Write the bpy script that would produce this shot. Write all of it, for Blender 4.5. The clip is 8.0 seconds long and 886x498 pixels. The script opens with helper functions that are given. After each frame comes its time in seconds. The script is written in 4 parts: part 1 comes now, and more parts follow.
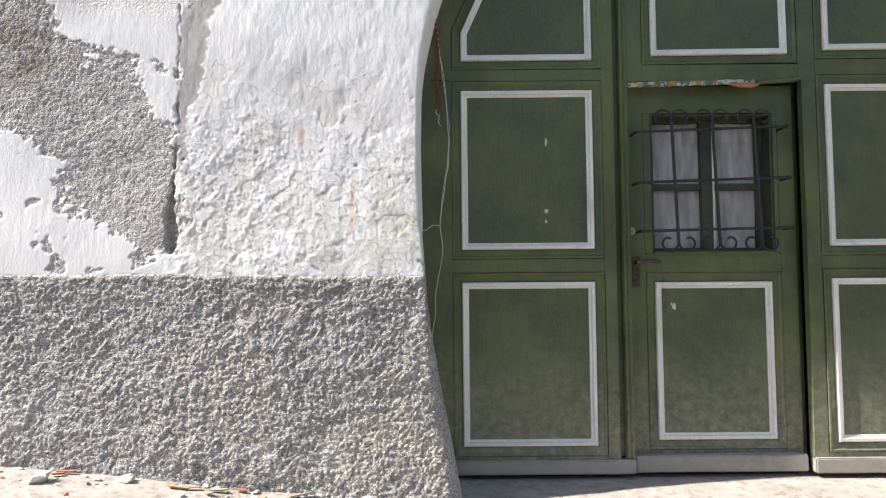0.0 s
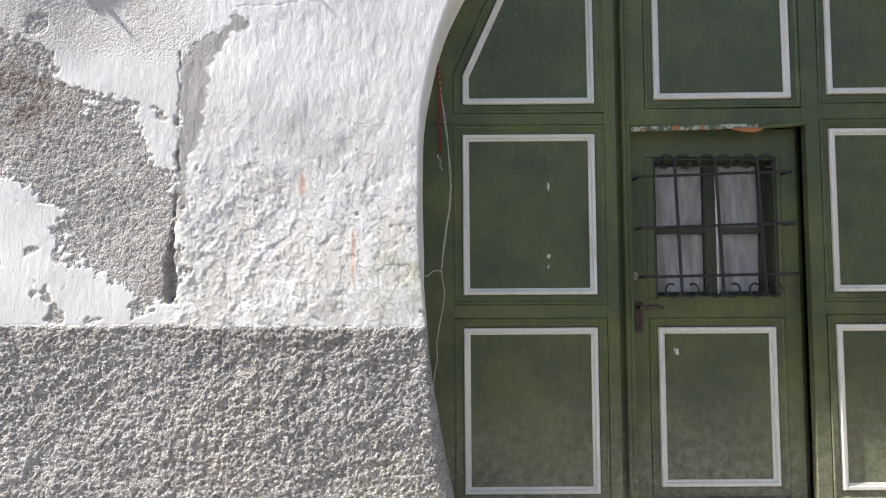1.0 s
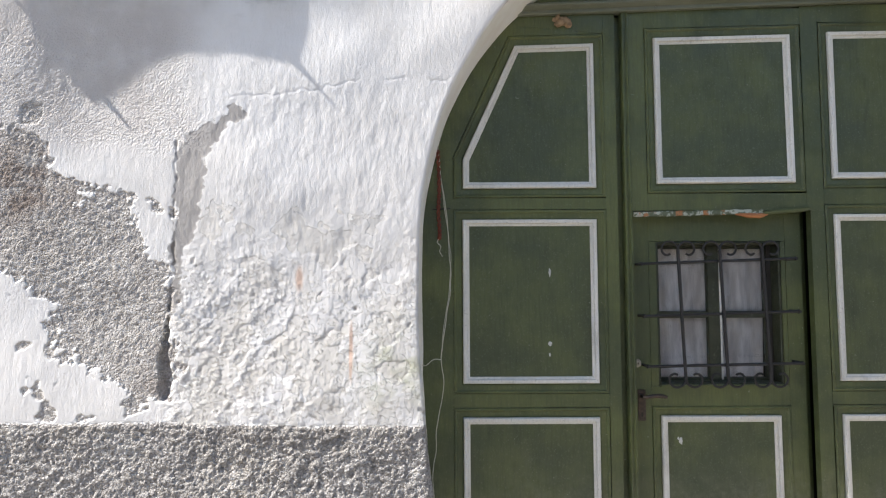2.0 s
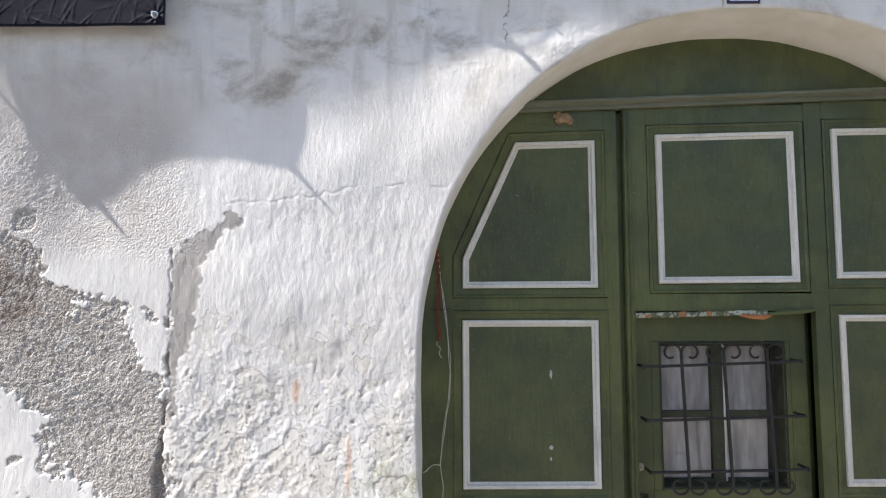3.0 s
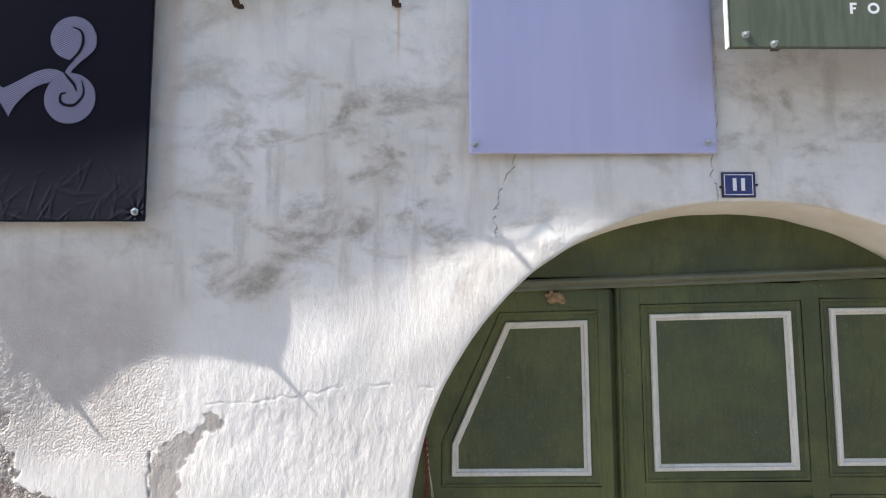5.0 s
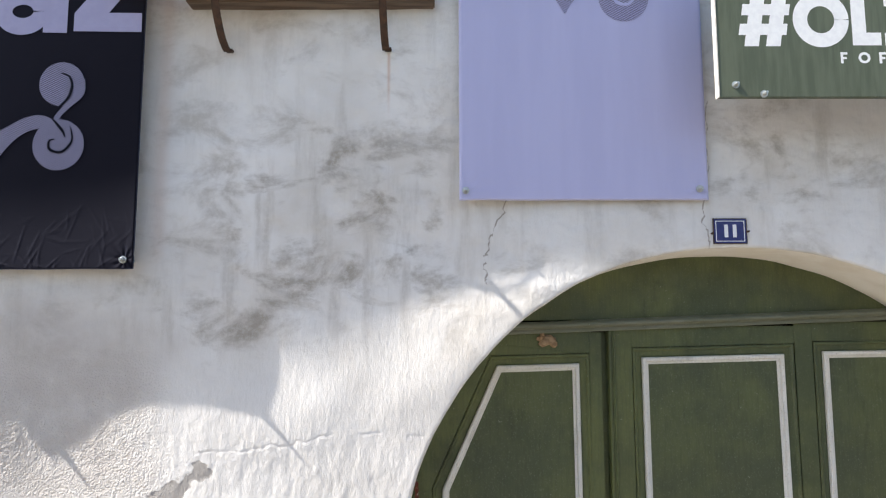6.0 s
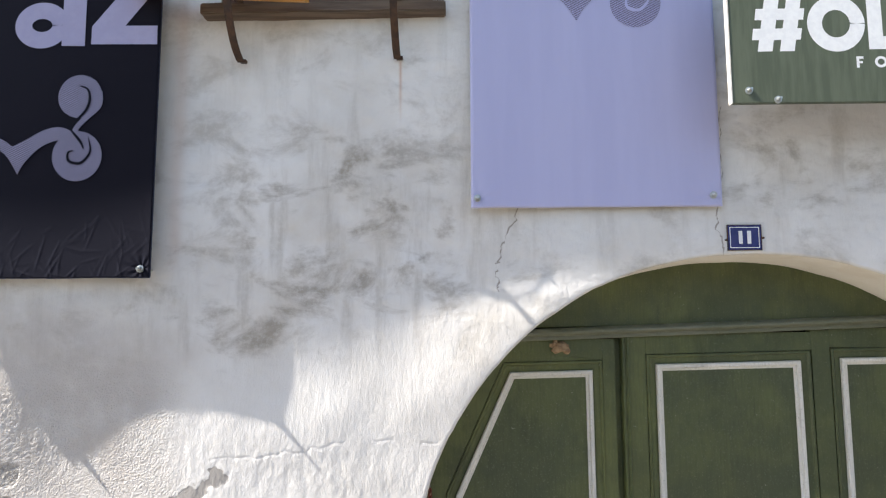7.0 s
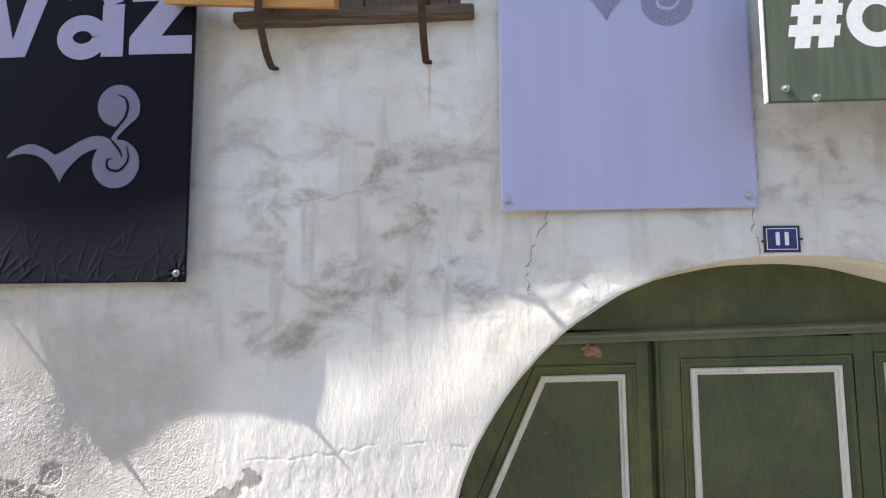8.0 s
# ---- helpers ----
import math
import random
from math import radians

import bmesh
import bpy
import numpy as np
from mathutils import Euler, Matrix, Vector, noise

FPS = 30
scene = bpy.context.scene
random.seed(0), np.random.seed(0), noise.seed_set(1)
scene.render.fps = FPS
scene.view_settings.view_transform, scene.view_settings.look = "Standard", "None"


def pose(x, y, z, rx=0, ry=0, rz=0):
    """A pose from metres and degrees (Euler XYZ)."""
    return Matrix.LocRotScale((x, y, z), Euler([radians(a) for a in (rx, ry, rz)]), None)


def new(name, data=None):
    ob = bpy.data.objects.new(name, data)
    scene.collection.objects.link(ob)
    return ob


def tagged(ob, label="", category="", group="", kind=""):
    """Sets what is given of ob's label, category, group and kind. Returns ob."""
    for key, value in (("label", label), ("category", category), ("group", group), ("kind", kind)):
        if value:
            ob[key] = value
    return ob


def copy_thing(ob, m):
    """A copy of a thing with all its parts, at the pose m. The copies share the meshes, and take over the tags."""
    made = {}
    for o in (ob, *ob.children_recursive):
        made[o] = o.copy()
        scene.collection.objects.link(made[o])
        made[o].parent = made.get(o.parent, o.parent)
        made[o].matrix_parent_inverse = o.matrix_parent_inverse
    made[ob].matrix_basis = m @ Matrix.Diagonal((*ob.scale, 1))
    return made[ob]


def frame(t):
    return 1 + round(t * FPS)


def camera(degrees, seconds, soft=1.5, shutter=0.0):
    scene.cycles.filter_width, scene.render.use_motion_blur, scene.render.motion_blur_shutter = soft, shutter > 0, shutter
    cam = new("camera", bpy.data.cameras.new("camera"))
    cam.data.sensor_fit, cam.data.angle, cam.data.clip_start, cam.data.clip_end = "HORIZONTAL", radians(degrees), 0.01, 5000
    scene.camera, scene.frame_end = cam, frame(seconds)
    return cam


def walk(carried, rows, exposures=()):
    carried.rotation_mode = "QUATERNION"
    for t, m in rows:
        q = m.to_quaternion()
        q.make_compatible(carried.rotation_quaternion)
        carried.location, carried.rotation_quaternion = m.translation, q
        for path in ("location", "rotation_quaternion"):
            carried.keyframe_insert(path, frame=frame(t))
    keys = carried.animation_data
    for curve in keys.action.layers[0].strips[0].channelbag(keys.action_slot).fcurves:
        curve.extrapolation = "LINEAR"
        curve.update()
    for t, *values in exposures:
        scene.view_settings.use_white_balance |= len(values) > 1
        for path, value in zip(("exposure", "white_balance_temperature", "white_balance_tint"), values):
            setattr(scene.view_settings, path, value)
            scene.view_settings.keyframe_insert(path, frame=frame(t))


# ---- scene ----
cam = camera(69.1, 8.0, 1.2)
METRES, EYE, TILT, LEAN, TURN = 2.2, 0.97, 3.0, 0.45, 0.0
ROWS = [
    (0.0, 0.0, 0.0, 0.0, 0.0, 0.0, -0.0),
    (0.5, -0.0023, 0.0041, 0.033, -0.04, -0.02, -0.07),
    (1.0, -0.0048, 0.0108, 0.1001, -0.04, 0.18, -0.11),
    (1.5, -0.0048, 0.022, 0.1862, -0.03, 0.46, -0.18),
    (3.0, -0.0048, 0.0509, 0.4967, -0.05, 1.47, -0.3),
    (3.5, -0.0071, 0.058, 0.5984, -0.06, 1.84, -0.33),
    (4.0, -0.0023, 0.0658, 0.6934, -0.11, 2.19, -0.39),
    (4.5, 0.0052, 0.0716, 0.7866, -0.16, 2.5, -0.39),
    (5.0, 0.0143, 0.0772, 0.8765, -0.2, 2.83, -0.38),
    (6.5, 0.0424, 0.0778, 0.9766, -0.07, 3.22, -0.34),
    (7.0, 0.0458, 0.0745, 0.9815, 1.38, 3.13, -0.19),
    (7.5, 0.0488, 0.0735, 0.9842, 2.95, 3.19, -0.11),
    (8.0, 0.0499, 0.0738, 0.9869, 4.22, 3.19, -0.03),
]
EXPOSURES = [(0.0, 1.20, 6700, 11), (1.5, 1.20, 6700, 11), (3.5, 1.16, 6750, 12), (5.0, 1.24, 6900, 12), (6.5, 1.32, 7050, 11), (8.0, 1.32, 7050, 11)]
walk(cam, [(t, pose(0, 0, EYE, TILT, LEAN, TURN) @ pose(METRES * x, METRES * y, METRES * z, 90 + pitch, roll, yaw)) for t, x, y, z, yaw, pitch, roll in ROWS], EXPOSURES)

# ---- light: clear sky and a sun that grazes the wall from the upper left ----
SUN_WAY = Vector((0.635, 0.105, -0.71)).normalized()
world = bpy.data.worlds.new("world")
scene.world = world
world.use_nodes = True
sky = world.node_tree.nodes.new("ShaderNodeTexSky")
sky.sky_type, sky.sun_disc = "NISHITA", False
sky.sun_elevation = math.asin(-SUN_WAY.z)
sky.sun_rotation = math.atan2(-SUN_WAY.x, -SUN_WAY.y)
background = world.node_tree.nodes["Background"]
background.inputs["Strength"].default_value = 0.105
world.node_tree.links.new(sky.outputs["Color"], background.inputs["Color"])
sun_data = bpy.data.lights.new("sun", "SUN")
sun_data.energy, sun_data.angle, sun_data.color = 5.0, radians(0.53), (1.0, 0.97, 0.92)
sun = new("sun", sun_data)
sun.rotation_euler = SUN_WAY.to_track_quat("-Z", "Y").to_euler()
sun.location = (-6, -3, 9)


# ---- materials ----
class Mat:
    """A node material with short ways to add nodes."""

    def __init__(self, name, rough=0.8, metal=0.0):
        self.mat = bpy.data.materials.new(name)
        self.mat.use_nodes = True
        self.tree = self.mat.node_tree
        self.bsdf = self.tree.nodes["Principled BSDF"]
        self.bsdf.inputs["Roughness"].default_value = rough
        self.bsdf.inputs["Metallic"].default_value = metal
        self.where = self.tree.nodes.new("ShaderNodeTexCoord").outputs["Object"]

    def put(self, socket, value):
        if isinstance(value, bpy.types.NodeSocket):
            self.tree.links.new(value, socket)
        elif isinstance(value, (tuple, list)) and len(value) == 3 and socket.type == "RGBA":
            socket.default_value = (*value, 1)
        else:
            socket.default_value = value

    def scaled(self, s):
        n = self.tree.nodes.new("ShaderNodeMapping")
        self.put(n.inputs["Vector"], self.where)
        n.inputs["Scale"].default_value = s
        return n.outputs["Vector"]

    def noise(self, scale, detail=4, rough=0.55, stretch=None, distort=0.0):
        n = self.tree.nodes.new("ShaderNodeTexNoise")
        self.put(n.inputs["Vector"], self.scaled(stretch) if stretch else self.where)
        n.inputs["Scale"].default_value, n.inputs["Detail"].default_value = scale, detail
        n.inputs["Roughness"].default_value, n.inputs["Distortion"].default_value = rough, distort
        return n.outputs["Fac"]

    def cells(self, scale, feature="F1"):
        n = self.tree.nodes.new("ShaderNodeTexVoronoi")
        n.feature = feature
        self.put(n.inputs["Vector"], self.where)
        n.inputs["Scale"].default_value = scale
        return n.outputs["Distance"]

    def attr(self, name):
        n = self.tree.nodes.new("ShaderNodeAttribute")
        n.attribute_name = name
        return n.outputs["Fac"]

    def axis(self, which):
        n = self.tree.nodes.new("ShaderNodeSeparateXYZ")
        self.put(n.inputs[0], self.where)
        return n.outputs[which]

    def luck(self):
        return self.tree.nodes.new("ShaderNodeObjectInfo").outputs["Random"]

    def calc(self, op, a, b=0.0, clamp=False):
        n = self.tree.nodes.new("ShaderNodeMath")
        n.operation, n.use_clamp = op, clamp
        self.put(n.inputs[0], a)
        self.put(n.inputs[1], b)
        return n.outputs[0]

    def ramp(self, value, low, high, out_low=0.0, out_high=1.0):
        n = self.tree.nodes.new("ShaderNodeMapRange")
        n.interpolation_type = "SMOOTHSTEP"
        for k, v in zip((0, 1, 2, 3, 4), (value, low, high, out_low, out_high)):
            self.put(n.inputs[k], v)
        return n.outputs[0]

    def mix(self, fac, a, b, blend="MIX"):
        n = self.tree.nodes.new("ShaderNodeMix")
        n.data_type, n.blend_type = "RGBA", blend
        self.put(n.inputs[0], fac)
        self.put(n.inputs[6], a)
        self.put(n.inputs[7], b)
        return n.outputs[2]

    def bump(self, height, strength=0.5, distance=0.01, normal=None):
        n = self.tree.nodes.new("ShaderNodeBump")
        n.inputs["Strength"].default_value, n.inputs["Distance"].default_value = strength, distance
        self.put(n.inputs["Height"], height)
        if normal:
            self.put(n.inputs["Normal"], normal)
        return n.outputs["Normal"]

    def done(self, colour=None, normal=None, rough=None):
        if colour is not None:
            self.put(self.bsdf.inputs["Base Color"], colour)
        if normal is not None:
            self.put(self.bsdf.inputs["Normal"], normal)
        if rough is not None:
            self.put(self.bsdf.inputs["Roughness"], rough)
        return self.mat


def wall_material():
    m = Mat("limewashed_wall", 0.92)
    grit, fine = m.noise(160, 3, 0.6), m.noise(48, 4, 0.6)
    cloud = m.noise(2.2, 5, 0.6)
    # old limewash, yellowed here and there
    white = m.mix(m.ramp(cloud, 0.35, 0.7), (0.76, 0.757, 0.75), (0.69, 0.68, 0.665))
    white = m.mix(m.calc("MULTIPLY", m.attr("thin"), m.ramp(m.noise(4, 6, 0.65), 0.25, 0.6, 0.45, 0.95)), white, (0.50, 0.475, 0.46))
    white = m.mix(m.calc("MULTIPLY", m.attr("damp"), m.ramp(m.noise(7, 5, 0.65), 0.40, 0.70, 0.0, 0.6)), white, (0.58, 0.545, 0.48))
    white = m.mix(m.calc("MULTIPLY", m.attr("moss"), m.ramp(m.noise(9, 5, 0.65), 0.38, 0.66)), white, (0.42, 0.44, 0.30))
    flake = m.calc("ADD", m.attr("flake"), m.calc("MULTIPLY", m.calc("SUBTRACT", m.noise(40, 5, 0.7), 0.5), 0.16))
    white = m.mix(m.ramp(flake, 0.0, 0.03, 0.0, 0.6), white, m.mix(m.noise(11, 4), (0.58, 0.56, 0.52), (0.70, 0.68, 0.64)))
    # grey dirt in blotches and run-down streaks
    blotch = m.ramp(m.noise(3.1, 6, 0.62, (1.0, 1, 1.7), 0.4), 0.47, 0.68)
    streak = m.ramp(m.noise(9, 5, 0.6, (1.0, 1, 0.12)), 0.48, 0.72)
    soot = m.calc("MULTIPLY", m.attr("soot"), m.calc("MAXIMUM", blotch, m.calc("MULTIPLY", streak, 0.55)), True)
    soot = m.calc("MULTIPLY", soot, m.ramp(fine, 0.25, 0.6, 0.55, 1.0))
    veil = m.calc("MULTIPLY", m.attr("soot"), m.ramp(m.noise(1.7, 6, 0.65), 0.36, 0.66, 0.0, 0.5))
    white = m.mix(veil, white, (0.50, 0.455, 0.39))
    white = m.mix(m.calc("MULTIPLY", soot, 0.8), white, (0.27, 0.24, 0.20))
    # bare render where the wash has come off
    bare_col = m.mix(m.ramp(m.noise(26, 4), 0.3, 0.7), (0.42, 0.40, 0.385), (0.62, 0.60, 0.58))
    bare_col = m.mix(m.calc("MULTIPLY", m.attr("umber"), m.ramp(m.noise(8, 4, 0.6), 0.3, 0.6)), bare_col, (0.24, 0.195, 0.17))
    # hollows between the grains darkened: crevice shade and dirt put into the colour
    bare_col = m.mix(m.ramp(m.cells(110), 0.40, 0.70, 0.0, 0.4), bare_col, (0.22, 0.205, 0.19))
    ragged = m.calc("ADD", m.attr("bare"), m.calc("MULTIPLY", m.calc("SUBTRACT", m.noise(26, 6, 0.75), 0.5), 0.16))
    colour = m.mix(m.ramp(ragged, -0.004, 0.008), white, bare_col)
    # smooth grey mortar patch along the crack
    mortar = m.calc("ADD", m.attr("mortar"), m.calc("MULTIPLY", m.calc("SUBTRACT", m.noise(22, 6, 0.7), 0.5), 0.05))
    colour = m.mix(m.ramp(mortar, -0.004, 0.008), colour, m.mix(m.noise(9, 5), (0.31, 0.295, 0.285), (0.43, 0.415, 0.40)))
    # grey roughcast plinth
    plinth_col = m.mix(m.ramp(m.noise(60, 4), 0.32, 0.68), (0.37, 0.355, 0.345), (0.50, 0.485, 0.47))
    plinth_col = m.mix(m.ramp(m.noise(1.9, 4), 0.42, 0.66, 0.0, 0.7), plinth_col, (0.58, 0.545, 0.50))
    plinth_col = m.mix(m.calc("MULTIPLY", m.attr("pale"), m.ramp(m.noise(14, 5, 0.6), 0.35, 0.65)), plinth_col, (0.58, 0.55, 0.47))
    # dark colour between pebbles stands for shade and dirt in the pits
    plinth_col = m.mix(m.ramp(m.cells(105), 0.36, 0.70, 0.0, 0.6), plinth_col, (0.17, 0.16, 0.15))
    plinth_col = m.mix(m.calc("MULTIPLY", m.ramp(m.attr("plinth"), 0.0, 0.16, 0.75, 0.0), m.ramp(m.noise(6, 5, 0.65), 0.35, 0.6)), plinth_col, (0.25, 0.235, 0.22))
    plinth_col = m.mix(m.ramp(m.noise(5, 6, 0.7), 0.52, 0.68, 0.0, 0.45), plinth_col, (0.68, 0.67, 0.65))
    edge = m.calc("ADD", m.attr("plinth"), m.calc("MULTIPLY", m.calc("SUBTRACT", m.noise(34, 4, 0.7), 0.5), 0.035))
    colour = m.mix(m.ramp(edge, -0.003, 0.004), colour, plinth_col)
    # hairline cracks and the iron-red marks
    # shade inside the open crack and small holes put in as dark colour
    colour = m.mix(m.attr("crack"), colour, (0.16, 0.14, 0.12))
    hair = m.calc("ADD", m.attr("hair"), m.calc("MULTIPLY", m.calc("SUBTRACT", m.noise(20, 4), 0.5), 0.012))
    colour = m.mix(m.ramp(hair, 0.0006, 0.0042, 0.75, 0.0), colour, (0.20, 0.17, 0.14))
    colour = m.mix(m.calc("MULTIPLY", m.attr("rust"), 0.6), colour, (0.50, 0.27, 0.16))
    rough_zone = m.attr("grain")
    crumbs = m.calc("ADD", m.calc("ADD", m.calc("MULTIPLY", m.cells(105), -1.6), m.calc("MULTIPLY", m.cells(220), -0.7)), m.calc("MULTIPLY", m.noise(60, 6, 0.75), 1.3))
    brushed = m.calc("ADD", m.calc("MULTIPLY", m.noise(26, 9, 0.72, (1.5, 1, 0.5)), 1.5), m.calc("MULTIPLY", grit, 0.35))
    height = m.calc("ADD", m.calc("MULTIPLY", crumbs, rough_zone), m.calc("MULTIPLY", brushed, m.calc("SUBTRACT", 0.42, m.calc("MULTIPLY", rough_zone, 0.3))))
    broken = m.calc("MULTIPLY", m.attr("damp"), m.calc("ADD", m.ramp(m.noise(7, 9, 0.68), 0.50, 0.512), m.ramp(m.noise(15, 8, 0.7), 0.54, 0.555)))
    height = m.calc("ADD", height, m.calc("MULTIPLY", m.calc("SUBTRACT", broken, m.ramp(flake, 0.0, 0.02)), 0.42))
    return m.done(colour, m.bump(height, 1.0, 0.0055))


def paint(name, base, worn, dusty, gloss=0.45, grain=(40, 40, 3), dust_bounce_high=0.45):
    """Old oil paint on boards: faded patches, brush grain, dust and painted ground bounce near the foot, flecks."""
    m = Mat(name, gloss)
    patch = m.noise(2.6, 5, 0.6)
    brush = m.noise(3.0, 4, 0.6, grain)
    col = m.mix(m.ramp(patch, 0.34, 0.68), base, worn)
    col = m.mix(m.ramp(brush, 0.35, 0.75, 0.0, 0.35), col, tuple(c * 0.6 for c in base))
    # paler towards the foot: dust, plus light from the ground put into the colour
    low = m.ramp(m.calc("ADD", m.axis(2), m.calc("MULTIPLY", m.noise(3, 3), 0.5)), 0.15, dust_bounce_high + 0.65, 1.0, 0.0)
    col = m.mix(m.calc("MULTIPLY", low, m.ramp(m.noise(23, 6, 0.75), 0.35, 0.68, 0.15, 0.85)), col, dusty)
    col = m.mix(m.ramp(m.noise(6, 6, 0.7, (1, 1, 0.35)), 0.56, 0.72, 0.0, 0.55), col, tuple(c * 0.5 for c in base))
    col = m.mix(m.ramp(m.noise(120, 3, 0.7), 0.56, 0.72, 0.0, 0.5), col, (0.18, 0.195, 0.13))
    fleck = m.ramp(m.noise(75, 2, 0.5), 0.735, 0.76, 0.0, 0.35)
    col = m.mix(fleck, col, (0.40, 0.42, 0.36))
    col = m.mix(m.ramp(m.noise(33, 5, 0.75), 0.68, 0.72, 0.0, 0.5), col, (0.045, 0.05, 0.03))
    rough = m.ramp(m.noise(12, 4), 0.3, 0.7, gloss - 0.08, gloss + 0.2)
    return m.done(col, m.bump(m.calc("ADD", brush, m.calc("MULTIPLY", m.noise(60, 3), 0.5)), 0.25, 0.002), rough)


def simple(name, colour, other, scale=20, rough=0.7, metal=0.0, bump=0.2, stretch=None, low=0.35, high=0.65):
    m = Mat(name, rough, metal)
    n = m.noise(scale, 5, 0.6, stretch)
    return m.done(m.mix(m.ramp(n, low, high), colour, other), m.bump(n, bump, 0.003))


WALL = wall_material()
REVEAL = simple("cream_limewash_reveal", (0.83, 0.815, 0.775), (0.76, 0.73, 0.67), 5, 0.9, 0, 0.5)
GREEN = paint("green_gate_paint", (0.060, 0.078, 0.033), (0.112, 0.132, 0.045), (0.28, 0.265, 0.21))
GREEN_FLAT = paint("green_panel_paint", (0.058, 0.075, 0.038), (0.092, 0.112, 0.043), (0.27, 0.265, 0.21))
LINE = paint("white_line_paint", (0.74, 0.73, 0.68), (0.64, 0.63, 0.58), (0.58, 0.56, 0.50), 0.5)
KICK = paint("worn_grey_board", (0.26, 0.235, 0.205), (0.36, 0.33, 0.295), (0.34, 0.305, 0.27), 0.75, (4, 40, 60))
def peeled_material():
    m = Mat("peeled_lintel_wood", 0.8)
    col = m.mix(m.ramp(m.noise(28, 5, 0.7), 0.46, 0.52), (0.42, 0.45, 0.38), (0.10, 0.12, 0.07))
    col = m.mix(m.ramp(m.noise(13, 4, 0.65), 0.54, 0.58), col, (0.38, 0.17, 0.07))
    return m.done(col, m.bump(m.noise(45, 5, 0.7), 0.8, 0.004))


PEELED = peeled_material()
RAW_WOOD = simple("split_orange_wood", (0.46, 0.19, 0.07), (0.30, 0.11, 0.05), 18, 0.7, 0, 0.5, (0.3, 2, 3))
IRON = simple("dark_wrought_iron", (0.012, 0.012, 0.013), (0.022, 0.020, 0.019), 45, 0.62, 0.0, 0.3)
RUST = simple("rusty_iron_strap", (0.042, 0.027, 0.021), (0.085, 0.045, 0.028), 30, 0.75, 0.3, 0.4)
# near-black colour that stands for unlit depth in recesses, keyholes and the passage
DARK = simple("dark_void", (0.02, 0.02, 0.018), (0.03, 0.028, 0.024), 8, 0.9)
def dust_material():
    m = Mat("dusty_ground", 0.95)
    big, small, grit = m.noise(3, 4), m.noise(22, 5, 0.7), m.noise(140, 3, 0.7)
    col = m.mix(m.ramp(big, 0.35, 0.65), (0.36, 0.325, 0.285), (0.43, 0.395, 0.355))
    col = m.mix(m.ramp(small, 0.45, 0.7), col, (0.25, 0.205, 0.165))
    col = m.mix(m.ramp(grit, 0.6, 0.72, 0.0, 0.7), col, (0.60, 0.57, 0.52))
    # the dust lies along the house; the unseen street is darker brown-grey to cut bounced light
    street = m.mix(m.ramp(m.noise(55, 4, 0.7), 0.35, 0.65), (0.175, 0.155, 0.13), (0.25, 0.225, 0.19))
    edge = m.calc("ADD", m.axis(1), m.calc("MULTIPLY", m.calc("SUBTRACT", big, 0.5), 0.5))
    col = m.mix(m.ramp(edge, 2.0, 2.25), street, col)
    return m.done(col, m.bump(m.calc("ADD", small, m.calc("MULTIPLY", grit, 0.6)), 1.0, 0.012))


GROUND = dust_material()
SLAB = simple("pale_concrete", (0.56, 0.555, 0.54), (0.66, 0.65, 0.635), 14, 0.9, 0, 0.5)
FACADE = simple("plain_opposite_plaster", (0.60, 0.57, 0.52), (0.52, 0.49, 0.44), 1.2, 0.95)


# ---- building helpers ----
def box(bm, x0, x1, y0, y1, z0, z1, bevel=0.0):
    """A box, its edges bevelled, added to bm."""
    made = bmesh.ops.create_cube(bm, size=1.0)["verts"]
    for v in made:
        v.co = Vector(((x0 + x1) / 2 + v.co.x * (x1 - x0), (y0 + y1) / 2 + v.co.y * (y1 - y0), (z0 + z1) / 2 + v.co.z * (z1 - z0)))
    if bevel:
        edges = list({e for v in made for e in v.link_edges})
        bmesh.ops.bevel(bm, geom=edges, offset=bevel, segments=2, affect="EDGES", clamp_overlap=True)
    return bm


def block(*args, **kw):
    return box(bmesh.new(), *args, **kw)


def mesh_of(name, bm, material):
    bmesh.ops.recalc_face_normals(bm, faces=bm.faces)
    data = bpy.data.meshes.new(name)
    bm.to_mesh(data)
    bm.free()
    data.materials.append(material)
    return data


def smooth(ob, angle=35):
    ob.data.shade_smooth()
    ob.data.set_sharp_from_angle(angle=radians(angle))
    return ob


def part(name, bm, material, parent, label=""):
    ob = new(name, mesh_of(name, bm, material))
    ob.parent = parent
    smooth(ob)
    if label:
        ob["label"] = label
    return ob


def thing(name, label, category, kind="", group="", at=(0, 0, 0)):
    ob = new(name)
    ob.location = at
    ob.empty_display_size = 0.1
    return tagged(ob, label, category, group, kind)


def whole(name, bm, material, label, category, kind="", group=""):
    return tagged(smooth(new(name, mesh_of(name, bm, material))), label, category, group, kind)


def board(bm, outline, y_front, y_back, bevel=0.003):
    """A flat board with the given outline in x and z."""
    front = bm.faces.new([bm.verts.new((x, y_front, z)) for x, z in outline])
    made = bmesh.ops.extrude_face_region(bm, geom=[front])
    top = [g for g in made["geom"] if isinstance(g, bmesh.types.BMVert)]
    for v in top:
        v.co.y = y_back
    if bevel:
        bmesh.ops.bevel(bm, geom=[e for e in front.edges], offset=bevel, segments=1, affect="EDGES")
    return bm


